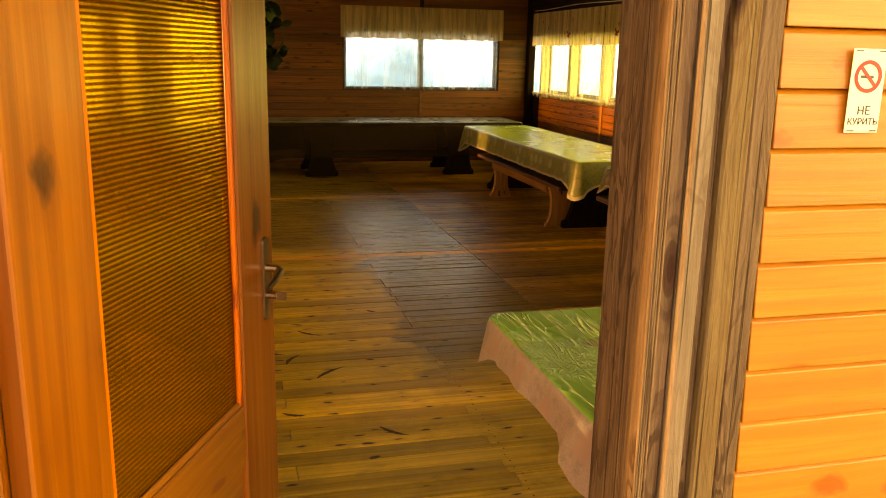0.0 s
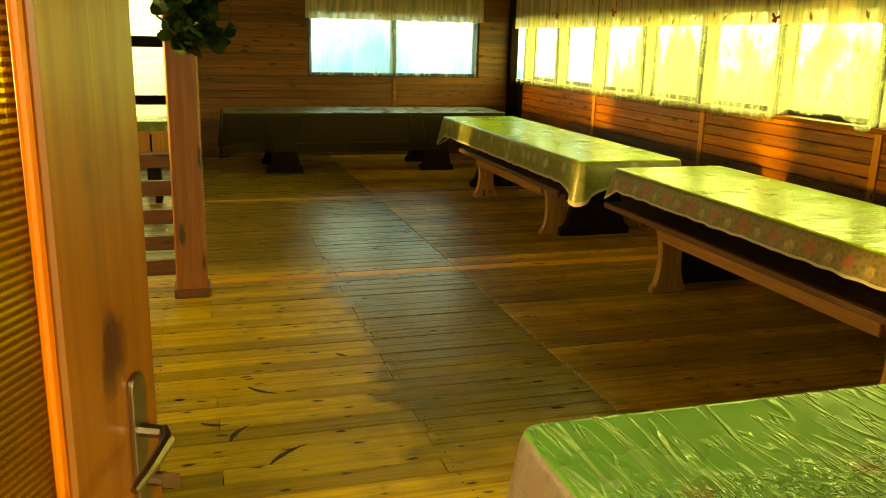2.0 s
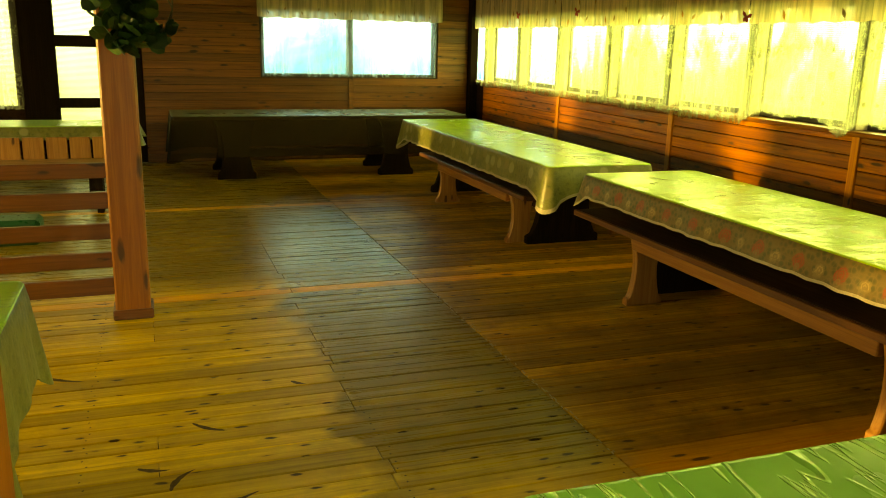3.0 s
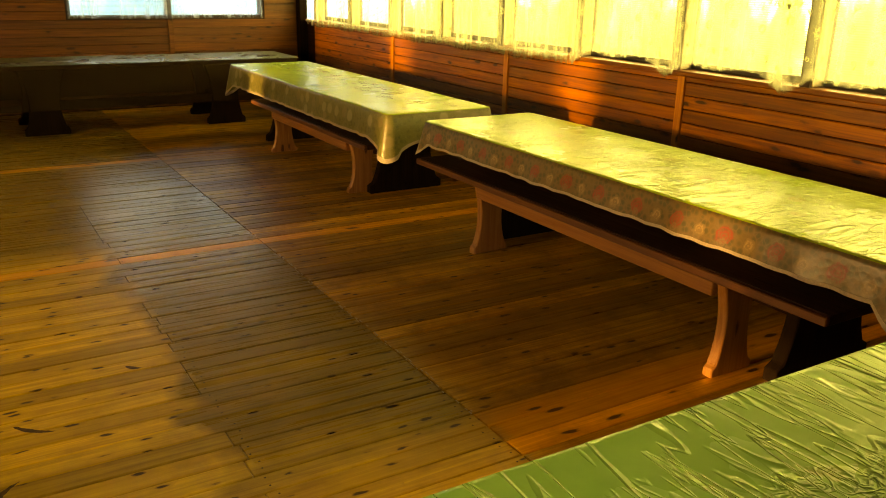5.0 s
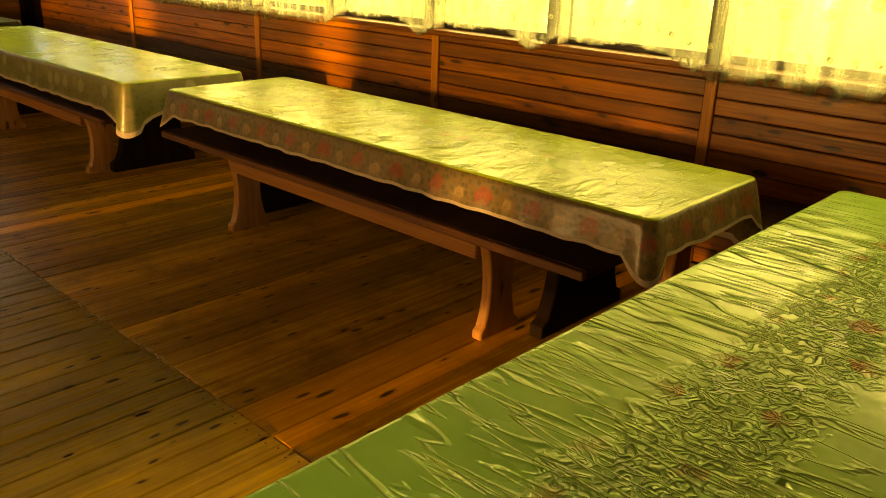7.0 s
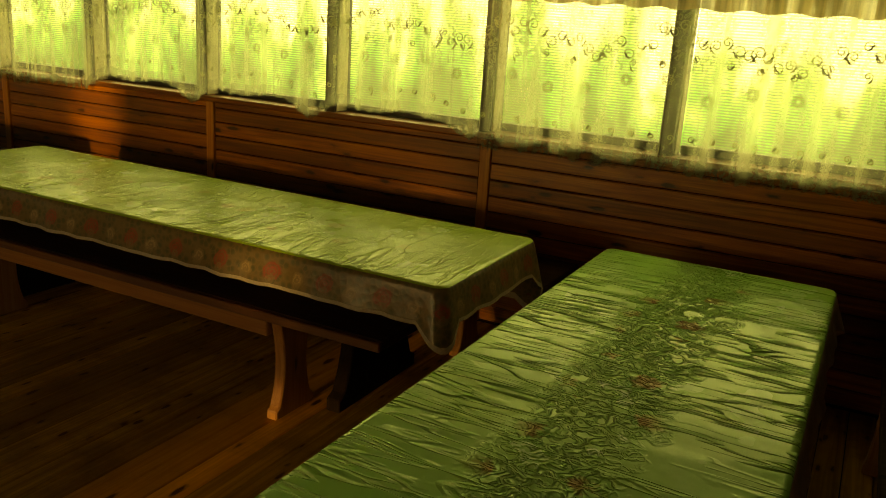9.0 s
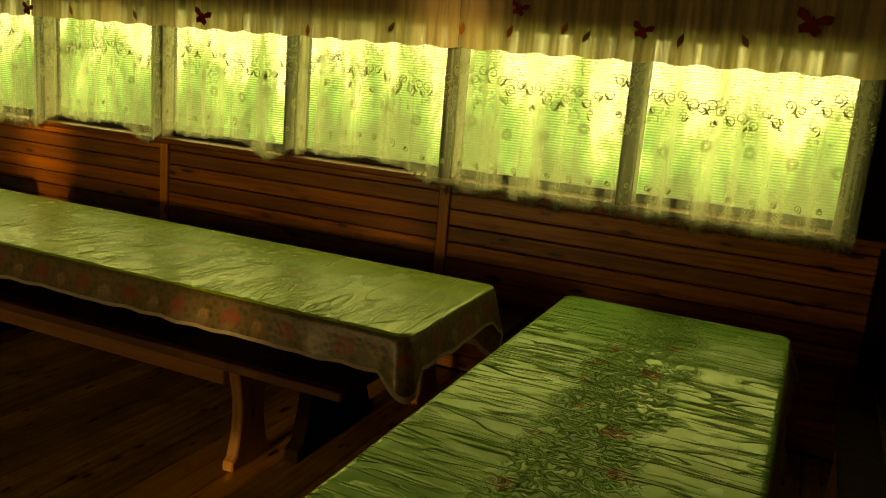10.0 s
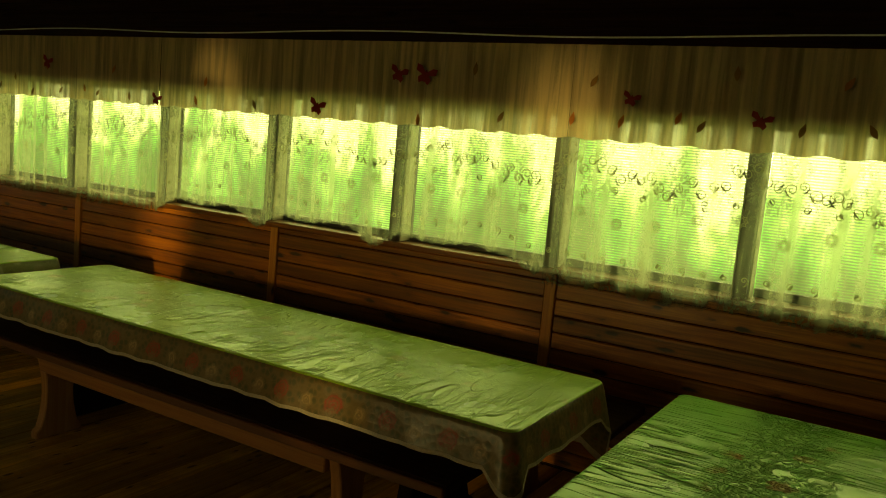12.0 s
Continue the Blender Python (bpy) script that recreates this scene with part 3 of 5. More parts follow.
# ---- ground and outer shell ----
tagged(link_mesh("ground", box(-150, 150, -150, 150, -0.5, -0.12, 0), M["ground"]), "trodden earth and grass round the hut", "ground", kind="structure")
tagged(link_mesh("porch_floor", box(-3.0, 5.3, -2.5, 1.59, -0.119, -0.01, 0), M["floor_pale"]), "pale pine porch floor before the entrance", "floor", kind="structure")
floor = tagged(link_mesh("floor", box(LEFT_X, WALL_X, 1.592, FAR_Y, -0.12, -0.03, 0), M["dark_y"]), "worn pine plank floor with pale, grey and brown areas", "floor", kind="structure")
ceiling_bm = bmesh.new()
yy = 1.52
while yy < 13.2:
    box(LEFT_X - 0.15, 5.45, yy, yy + 0.112, CEIL, CEIL + 0.03, 0.003, ceiling_bm)
    yy += 0.116
# Unseen overhang past the walls, added to block steep sky light
box(LEFT_X - 0.3, 6.35, 1.5, 13.9, CEIL + 0.035, CEIL + 0.1, 0, ceiling_bm)
tagged(link_mesh("ceiling", ceiling_bm, M["ceiling"]), "dark red-brown boarded ceiling", "ceiling", kind="structure")

wall_right = tagged(link_mesh("wall_right", box(WALL_X + 0.022, 5.32, 1.592, 13.15, -0.12, SILL - 0.035, 0), M["dark_y"]), "boarded wall of warm red-brown pine below the windows", "wall", kind="structure")
part("window_header", box(WALL_X - 0.056, 5.32, 1.592, 13.15, HEAD, CEIL, 0.004), M["dark_y"], wall_right)
part("wall_end", box(WALL_X + 0.022, 5.32, 1.592, POSTS[0] - 0.0355, SILL - 0.034, HEAD, 0), M["dark_z"], wall_right)

wall_far = tagged(link_mesh("wall_far", box(0.62, 2.10, FAR_Y + 0.022, FAR_Y + 0.2, -0.12, CEIL, 0), M["dark_y"]), "boarded end wall of red-brown pine with a window", "wall", kind="structure")
part("wall_piece", box(2.10, 4.56, FAR_Y + 0.022, FAR_Y + 0.2, -0.12, 1.10, 0), M["dark_y"], wall_far)
part("wall_piece", box(2.10, 4.56, FAR_Y + 0.022, FAR_Y + 0.2, 1.95, CEIL, 0), M["dark_y"], wall_far)
part("wall_piece", box(4.56, WALL_X + 0.022, FAR_Y + 0.022, FAR_Y + 0.2, -0.12, CEIL, 0), M["dark_y"], wall_far)
part("wall_piece", box(LEFT_X, -2.45, FAR_Y + 0.022, FAR_Y + 0.2, -0.12, CEIL, 0), M["dark_y"], wall_far)
part("wall_piece", box(-2.45, -0.75, FAR_Y + 0.022, FAR_Y + 0.2, -0.12, 0.72, 0), M["dark_y"], wall_far)
part("wall_piece", box(-2.45, -0.75, FAR_Y + 0.022, FAR_Y + 0.2, 2.1, CEIL, 0), M["dark_y"], wall_far)
part("wall_piece", box(-0.75, 0.62, FAR_Y + 0.022, FAR_Y + 0.2, 2.2, CEIL, 0), M["dark_y"], wall_far)
part("corner_post", box(WALL_X - 0.09, WALL_X + 0.02, FAR_Y - 0.13, FAR_Y + 0.02, 0, CEIL, 0.005), M["dark_z"], wall_far)

# unseen sunny-side wall: curtained windows, curtains parted in places, gaps cut to shape sun streaks
def pieces(gaps, y0, y1):
    """The stretches between y0 and y1 that the gaps (middle, half width) leave closed."""
    edge = y0
    for mid, half in gaps:
        yield edge, mid - half
        edge = mid + half
    yield edge, y1
FOOT_GAPS = [(4.0, 0.28), (6.92, 0.13), (9.74, 0.10)]
LOW_GAPS = [(4.12, 0.10), (6.95, 0.09), (9.92, 0.09)]
PARTED = [(4.20, 0.26), (6.96, 0.13), (9.98, 0.15)]
HIGH_GAPS = [(3.82, 0.12), (6.50, 0.16)]
left_bm = bmesh.new()
box(LEFT_X - 0.12, LEFT_X, 1.592, 13.2, -0.12, 0.2, 0, left_bm)
for a, b in pieces(FOOT_GAPS, 1.592, 13.2):
    box(LEFT_X - 0.12, LEFT_X, a, b, 0.2, 0.42, 0, left_bm)
for a, b in pieces(LOW_GAPS, 1.592, 13.2):
    box(LEFT_X - 0.12, LEFT_X, a, b, 0.42, SILL, 0, left_bm)
box(LEFT_X - 0.12, LEFT_X, 1.592, 2.6, SILL, 1.75, 0, left_bm)
box(LEFT_X - 0.12, LEFT_X, 12.4, 13.2, SILL, 1.75, 0, left_bm)
box(LEFT_X - 0.12, LEFT_X, 1.592, 13.2, 1.75, 2.12, 0, left_bm)
for a, b in pieces(HIGH_GAPS, 1.592, 13.2):
    box(LEFT_X - 0.12, LEFT_X, a, b, 2.12, CEIL, 0, left_bm)
wall_left = tagged(link_mesh("wall_left", left_bm, M["wall_y"]), "unseen boarded pine wall with curtained windows and gaps for sun streaks", "wall", kind="structure")
for a, b in pieces(PARTED, 2.6, 12.4):
    # First curtain is opaque, to keep the sun off the near end
    part("drawn_curtain", box(LEFT_X - 0.10, LEFT_X - 0.07, a, b, SILL, 1.75, 0.002), M["lined"] if a > 3 else M["paper"], wall_left)
part("thin_curtain", box(LEFT_X - 0.09, LEFT_X - 0.085, PARTED[0][0] - 0.26, PARTED[0][0] + 0.26, SILL, 1.75, 0), M["lined"], wall_left)
# Added lamps stand in for these windows' daylight; the far stretch gets none
for a, b in ((4.46, 6.83), (7.09, 7.90)):
    lamp = new("left_window_daylight", bpy.data.lights.new("left_window_daylight", 'AREA'))
    lamp.data.shape, lamp.data.size, lamp.data.size_y = 'RECTANGLE', 0.62, b - a - 0.1
    lamp.data.energy, lamp.data.color = LEFT_WATTS * (b - a), (1.0, 0.74, 0.34)
    lamp.matrix_world = Matrix.Translation((LEFT_X - 0.04, (a + b) / 2, 1.42)) @ Matrix.Rotation(radians(-90), 4, 'Y')

# ---- entrance wall, jambs and siding ----
wall_front = tagged(link_mesh("wall_front", box(1.352, 5.3, OUT_Y + 0.03, IN_Y - 0.005, -0.12, CEIL, 0), M["dark_y"]), "entrance wall clad outside in varnished orange pine", "wall", kind="structure")
part("wall_piece", box(LEFT_X, -0.092, OUT_Y + 0.03, IN_Y - 0.005, -0.12, CEIL, 0), M["dark_y"], wall_front)
part("lintel", box(-0.092, 1.352, OUT_Y, IN_Y + 0.08, 2.12, CEIL, 0.004), M["door_x"], wall_front)
part("threshold", box(0.046, 1.125, OUT_Y - 0.008, IN_Y + 0.08, -0.03, 0.004, 0.003), M["dark_y"], wall_front)
jamb = tagged(thing("door_post", (1.24, 1.69, 0), "weathered grey-brown cracked timber door post", "door post"), kind="structure")

part("post_core", box(1.125, 1.1835, OUT_Y, 1.784, 0, 2.12, 0.006), M["weathered"], jamb)
for k in range(5):
    x = 1.1275 + 0.0052 * k
    part("split_ridge", box(x, x + 0.0038, OUT_Y - 0.005 + 0.0015 * (k % 2), OUT_Y - 0.0002, 0, 2.12, 0.0012), M["weathered_comb"], jamb)
part("lath", box(1.184, 1.222, OUT_Y - 0.014, 1.77, 0, 2.12, 0.004), M["weathered_grey"], jamb, "pale grey weathered lath")
part("stop_board", box(1.223, 1.2475, OUT_Y + 0.008, 1.77, 0, 2.12, 0.004), M["weathered"], jamb)
part("tan_board", box(1.248, 1.300, OUT_Y - 0.008, 1.76, 0, 2.12, 0.005), M["weathered_tan"], jamb, "tan weathered casing board")
part("casing_board", box(1.301, 1.35, OUT_Y - 0.002, 1.75, 0, 2.12, 0.005), M["weathered"], jamb)

door_frame = tagged(thing("door_frame", (-0.02, 1.66, 0), "orange varnished pine door frame with knots", "door frame"), kind="structure")
part("frame_board", box(0.0, 0.045, OUT_Y + 0.004, 1.69, 0, 2.12, 0.006), M["door_z"], door_frame)
part("frame_board", box(-0.09, -0.002, OUT_Y - 0.012, 1.69, 0, 2.12, 0.006), M["door_z"], door_frame)

# ---- the open entrance door, built shut along +x and then swung ----
DOOR_W, DOOR_H, DOOR_T = 1.05, 2.08, 0.045
door = thing("door_1", (0.044, 1.645, 0.012), "open orange pine door with a ribbed amber glass pane", "door", kind="structure")
STILE = 0.22
def door_part(name, bm, mat, label="", parent=None):
    ob = link_mesh(name, bm, mat)
    ob.parent = parent or door
    if label:
        ob["label"] = label
    return ob
door_part("stile", box(0, STILE, -DOOR_T, 0, 0, DOOR_H, 0.005), M["door_z"])
door_part("stile", box(DOOR_W - STILE, DOOR_W, -DOOR_T, 0, 0, DOOR_H, 0.005), M["door_z"])
door_part("rail", box(STILE, DOOR_W - STILE, -DOOR_T + 0.002, -0.002, DOOR_H - 0.14, DOOR_H, 0.004), M["door_x"])
door_part("rail", box(STILE, DOOR_W - STILE, -DOOR_T + 0.002, -0.002, 0.0, 0.22, 0.004), M["door_x"])
door_part("rail", box(STILE, DOOR_W - STILE, -DOOR_T + 0.002, -0.002, 0.56, 0.73, 0.004), M["door_x"])
door_part("lower_panel", box(STILE, DOOR_W - STILE, -DOOR_T + 0.014, -0.014, 0.22, 0.56, 0.002), M["door_x"])
# sloping glazing beads round the pane
for x0, x1 in ((STILE, STILE + 0.018), (DOOR_W - STILE - 0.018, DOOR_W - STILE)):
    door_part("glazing_bead", box(x0, x1, -DOOR_T + 0.006, -DOOR_T + 0.018, 0.73, DOOR_H - 0.14, 0.004), M["bead"])
for z0, z1 in ((0.73, 0.748), (DOOR_H - 0.158, DOOR_H - 0.14)):
    door_part("glazing_bead", box(STILE + 0.018, DOOR_W - STILE - 0.018, -DOOR_T + 0.006, -DOOR_T + 0.018, z0, z1, 0.004), M["door_x"])
pane = door_part("glass_pane", box(STILE, DOOR_W - STILE, -0.026, -0.021, 0.73, DOOR_H - 0.14, 0), M["door_pane"], "ribbed amber glass")
pane.visible_shadow = False
# handle on the side that faces the visitor
HX, HZ = DOOR_W - 0.065, 1.035
def capsule(cx, cz, w, h, y0, y1, n=10):
    pts = []
    for i in range(n + 1):
        a = math.pi * i / n
        pts.append((cx + w / 2 * math.cos(a), cz + h / 2 - w / 2 + w / 2 * math.sin(a)))
    for i in range(n + 1):
        a = math.pi + math.pi * i / n
        pts.append((cx + w / 2 * math.cos(a), cz - h / 2 + w / 2 + w / 2 * math.sin(a)))
    return prism(pts, 1, y0, y1, 0.0015)
handle = door_part("door_handle", capsule(HX, HZ, 0.038, 0.235, -DOOR_T - 0.008, -DOOR_T), M["metal"], "worn bronze handle plate")
def tube(points, radius, sides=8, caps=True):
    bm = bmesh.new()
    rings = []
    for i, p in enumerate(points):
        p = Vector(p)
        d = (Vector(points[min(i + 1, len(points) - 1)]) - Vector(points[max(i - 1, 0)])).normalized()
        u = d.orthogonal().normalized()
        if rings:
            u = (last - d * last.dot(d)).normalized()
        last = u
        v = d.cross(u)
        r = radius[i] if isinstance(radius, (list, tuple)) else radius
        rings.append([bm.verts.new(p + r * (math.cos(2 * math.pi * k / sides) * u + math.sin(2 * math.pi * k / sides) * v)) for k in range(sides)])
    for a, b in zip(rings, rings[1:]):
        for k in range(sides):
            bm.faces.new((a[k], a[(k + 1) % sides], b[(k + 1) % sides], b[k]))
    if caps:
        bm.faces.new(rings[0][::-1])
        bm.faces.new(rings[-1])
    return bm
YH = -DOOR_T - 0.006
door_part("lever", tube([(HX, YH, HZ + 0.03), (HX, YH - 0.035, HZ + 0.03), (HX - 0.02, YH - 0.05, HZ + 0.028), (HX - 0.07, YH - 0.052, HZ + 0.018), (HX - 0.115, YH - 0.048, HZ + 0.004)],
          [0.011, 0.010, 0.010, 0.009, 0.006]), M["metal"], parent=handle)
door_part("lock_cylinder", tube([(HX, YH, HZ - 0.045), (HX, YH - 0.03, HZ - 0.045)], 0.011, 10), M["metal"], parent=handle)
door_part("key", box(HX - 0.002, HX + 0.002, YH - 0.055, YH - 0.028, HZ - 0.058, HZ - 0.034, 0.001), M["metal"], parent=handle)
for hz in (0.25, 1.75):
    door_part("hinge", tube([(-0.006, 0.004, hz - 0.05), (-0.006, 0.004, hz + 0.05)], 0.008, 10), M["metal"])
door.rotation_euler = (0, 0, radians(90 - 24.0))

# ---- outside siding: lapped boards, each proud at its lower edge ----
z = 0.859 - 8 * 0.1066
n = 0
while z < 2.5:
    for x0, x1 in ((1.354, 5.3), (LEFT_X, -0.092)):
        key = ("siding_board", x0)
        if key not in BOARDS:
            pts = [(-0.014, 0.0), (0.014, 0.0), (0.014, 0.1056), (0.002, 0.1056), (-0.008, 0.095)]
            bm = prism([(p[0], p[1]) for p in pts], 0, -(x1 - x0) / 2, (x1 - x0) / 2, 0.0015)
            me = bpy.data.meshes.new("siding_board")
            bm.to_mesh(me)
            bm.free()
            me.materials.append(M["siding"])
            BOARDS[key] = me
        ob = new("siding_board", BOARDS[key])
        ob.location = ((x0 + x1) / 2, OUT_Y + 0.014, z)
        hang(ob, wall_front)
    z += 0.1066

# ---- no-smoking sign on the siding ----
sign = thing("no_smoking_sign", (1.545, OUT_Y - 0.006, 1.60), "white no-smoking card stapled to the orange siding", "sign")
SX, SZ, SY = 1.529, 1.602, OUT_Y - 0.004
part("card", box(SX - 0.036, SX + 0.036, SY - 0.0025, SY, SZ - 0.075, SZ + 0.075, 0.0008), M["paper"], sign)
def ring(cx, cz, r0, r1, y0, y1, n=40):
    bm = bmesh.new()
    rows = []
    for i in range(n):
        a = 2 * math.pi * i / n
        rows.append([bm.verts.new((cx + r * math.cos(a), y, cz + r * math.sin(a))) for r, y in ((r0, y0), (r1, y0), (r1, y1), (r0, y1))])
    for i in range(n):
        a, b = rows[i], rows[(i + 1) % n]
        for k in range(4):
            bm.faces.new((a[k], a[(k + 1) % 4], b[(k + 1) % 4], b[k]))
    bmesh.ops.recalc_face_normals(bm, faces=bm.faces)
    return bm
part("red_ring", ring(SX, SZ + 0.026, 0.022, 0.029, SY - 0.0035, SY - 0.002), M["red_ink"], sign)
slash = box(-0.025, 0.025, SY - 0.0036, SY - 0.002, -0.003, 0.003, 0)
bmesh.ops.rotate(slash, verts=slash.verts, cent=(0, 0, 0), matrix=Matrix.Rotation(radians(-45), 3, 'Y').inverted())
bmesh.ops.translate(slash, verts=slash.verts, vec=(SX, 0, SZ + 0.026))
part("red_slash", slash, M["red_ink"], sign)
part("cigarette", box(SX - 0.016, SX + 0.012, SY - 0.0032, SY - 0.002, SZ + 0.023, SZ + 0.028, 0), M["black_ink"], sign)
def words(text, size, x, z, y, mat, parent, name="lettering"):
    cu = bpy.data.curves.new(name, 'FONT')
    cu.body, cu.size, cu.align_x, cu.extrude = text, size, 'CENTER', 0.0004
    cu.materials.append(mat)
    tmp = bpy.data.objects.new(name, cu)
    me = bpy.data.meshes.new_from_object(tmp)
    bpy.data.objects.remove(tmp)
    me.transform(Matrix.Translation((x, y, z)) @ Matrix.Rotation(radians(90), 4, 'X'))
    ob = new(name, me)
    hang(ob, parent)
    return ob
words("НЕ", 0.022, SX, SZ - 0.042, SY - 0.003, M["black_ink"], sign)
words("КУРИТЬ", 0.0165, SX, SZ - 0.060, SY - 0.003, M["black_ink"], sign)
for dx in (-0.024, 0.024):
    for dz in (-0.071, 0.071):
        part("staple", box(SX + dx - 0.007, SX + dx + 0.007, SY - 0.004, SY - 0.002, SZ + dz - 0.001, SZ + dz + 0.001, 0), M["black_ink"], sign)

# ---- right wall: windows ----
def inner_post(y, w=0.07):
    part("window_post", box(WALL_X + 0.024, 5.30, y - w / 2, y + w / 2, SILL - 0.03, HEAD + 0.0, 0.004), M["frame_z"], wall_right)
for y in POSTS:
    inner_post(y)
    # Thin boards added to show the lit post sides by their colour
    for side in (-1, 1):
        part("lit_reveal_board", box(WALL_X + 0.045, 5.255, y + side * 0.0395 - 0.004, y + side * 0.0395 + 0.004, SILL, HEAD - 0.002, 0.001), M["reveal"], wall_right)
part("window_sill", box(WALL_X - 0.012, 5.32, 1.592, 13.0, SILL - 0.034, SILL - 0.002, 0.004), M["wall_y"], wall_right)
for i, (a, b) in enumerate(zip(POSTS, POSTS[1:])):
    y0, y1 = a + 0.043, b - 0.043
    w = thing("window_%d" % (i + 1), (GLASS_X, (y0 + y1) / 2, SILL), "dark-framed window of ribbed clear sheet towards sunlit woods", "window", "windows of the long wall", "structure")
    part("bottom_rail", box(GLASS_X - 0.025, GLASS_X + 0.02, y0, y1, SILL - 0.001, SILL + 0.042, 0.003), M["black"], w)
    part("top_rail", box(GLASS_X - 0.025, GLASS_X + 0.02, y0, y1, HEAD - 0.03, HEAD - 0.001, 0.003), M["frame_z"], w)
    p = part("pane", box(GLASS_X - 0.002, GLASS_X + 0.002, y0, y1, SILL + 0.043, HEAD - 0.031, 0), M["pane"], w)
    p.visible_shadow = False

# ---- net curtains ----
def fold_sheet(u0, u1, top, bottom, depth, folds, steps=0.012, rows=14, seed=0, base=0.0, flare=0.6):
    """A pleated hanging sheet along u; bottom is a function of u. Returns (u, offset, z) rows."""
    rnd = random.Random(seed)
    ph = [rnd.uniform(0, 6.28) for _ in range(4)]
    n = max(8, int((u1 - u0) / steps))
    grid = []
    for j in range(rows + 1):
        f = j / rows
        row = []
        for i in range(n + 1):
            u = u0 + (u1 - u0) * i / n
            a = math.sin(u * folds + ph[0] + 0.8 * math.sin(u * folds * 0.31 + ph[1])) + 0.45 * math.sin(u * folds * 2.3 + ph[2] + f * 0.8)
            amp = depth * (1 - flare + flare * f) * (0.7 + 0.3 * math.sin(u * 1.7 + ph[3]))
            zt, zb = top, bottom(u)
            row.append((u, base + a * amp, zt + (zb - zt) * f))
        grid.append(row)
    return grid
def sheet_mesh(grid, along_y=True, at=0.0):
    bm = bmesh.new()
    vs = [[bm.verts.new((at + o, u, z) if along_y else (u, at + o, z)) for u, o, z in row] for row in grid]
    for a, b in zip(vs, vs[1:]):
        for i in range(len(a) - 1):
            bm.faces.new((a[i], a[i + 1], b[i + 1], b[i]))
    return bm
DIPS = [4.05, 5.13, 6.10, 7.12]
def net_bottom(u):
    scallop = 0.012 * abs(math.sin(u * 42))
    if 4.0 < u < 7.15:
        near = min(abs(u - d) for d in DIPS)
        return 1.15 - 0.10 * max(0.0, 1 - near / 0.2) ** 1.2 + 0.01 * math.sin(u * 13) + scallop
    if u < 4.0:
        return 1.025 + scallop + 0.008 * math.sin(u * 9)
    return 1.035 + scallop + 0.015 * math.sin(u * 7)
NETS = [(1.90, 4.03), (4.03, 6.09), (6.09, 7.18), (7.18, 9.36), (9.36, 12.72)]
for i, (a, b) in enumerate(NETS):
    grid = fold_sheet(a, b, 1.945, net_bottom, 0.012, 34 if i else 20, 0.011, 12, 10 + i)
    c = thing("net_curtain", (WALL_X - 0.03, (a + b) / 2, 1.03), "sheer white net curtain with woven lace scrolls", "curtain", "net curtains of the long wall")
    part("net", sheet_mesh(grid, True, WALL_X - 0.045), M["sheer"], c, smooth=True)
    low = grid[-1]
    part("lace_hem", sheet_mesh([[(u, o - 0.003, z + 0.055) for u, o, z in low], [(u, o - 0.004, z + 0.02) for u, o, z in low], [(u, o - 0.003, z - 0.012) for u, o, z in low]], True, WALL_X - 0.045), M["hem"], c, "scalloped lace hem", True)

def ribbon(bm, pts, width, x):
    """A thread of lace along points (u, z), tapering at its ends."""
    last = None
    for i, (u, z) in enumerate(pts):
        a, b = pts[max(0, i - 1)], pts[min(len(pts) - 1, i + 1)]
        du, dz = b[0] - a[0], b[1] - a[1]
        n = math.hypot(du, dz) or 1.0
        w = width * (0.55 + 0.45 * math.sin(math.pi * i / (len(pts) - 1)))
        pair = (bm.verts.new((x, u - dz / n * w, z + du / n * w)), bm.verts.new((x, u + dz / n * w, z - du / n * w)))
        if last:
            bm.faces.new((last[0], last[1], pair[1], pair[0]))
        last = pair
def scroll(bm, u, z, size, side, tilt, x):
    pts = []
    for i in range(15):
        f = i / 14
        r, a = size * (1 - 0.82 * f), tilt + side * (f * 8.2 - 1.2)
        pts.append((u + r * math.cos(a), z + r * math.sin(a)))
    ribbon(bm, pts, 0.0027, x)
    p, q = pts[0], (pts[0][0] - side * size * 0.9, pts[0][1] - size * 1.3)
    ribbon(bm, [p, ((p[0] + q[0]) / 2 + side * size * 0.25, (p[1] + q[1]) / 2), q], 0.003, x)
    for k in (0.6, 1.15):
        lu, lz = p[0] - side * size * 0.6 * k, p[1] - size * k
        ribbon(bm, [(lu, lz), (lu + side * size * 0.25, lz + size * 0.16), (lu + side * size * 0.55, lz + size * 0.2)], 0.0036, x)
def daisy(bm, u, z, size, x):
    for k in range(8):
        a = k * math.pi / 4
        ribbon(bm, [(u + size * f * math.cos(a + b), z + size * f * math.sin(a + b)) for f, b in ((0.3, 0), (0.75, 0.28), (1.0, 0.0), (0.75, -0.28), (0.3, 0))], 0.0024, x)
rnd = random.Random(9)
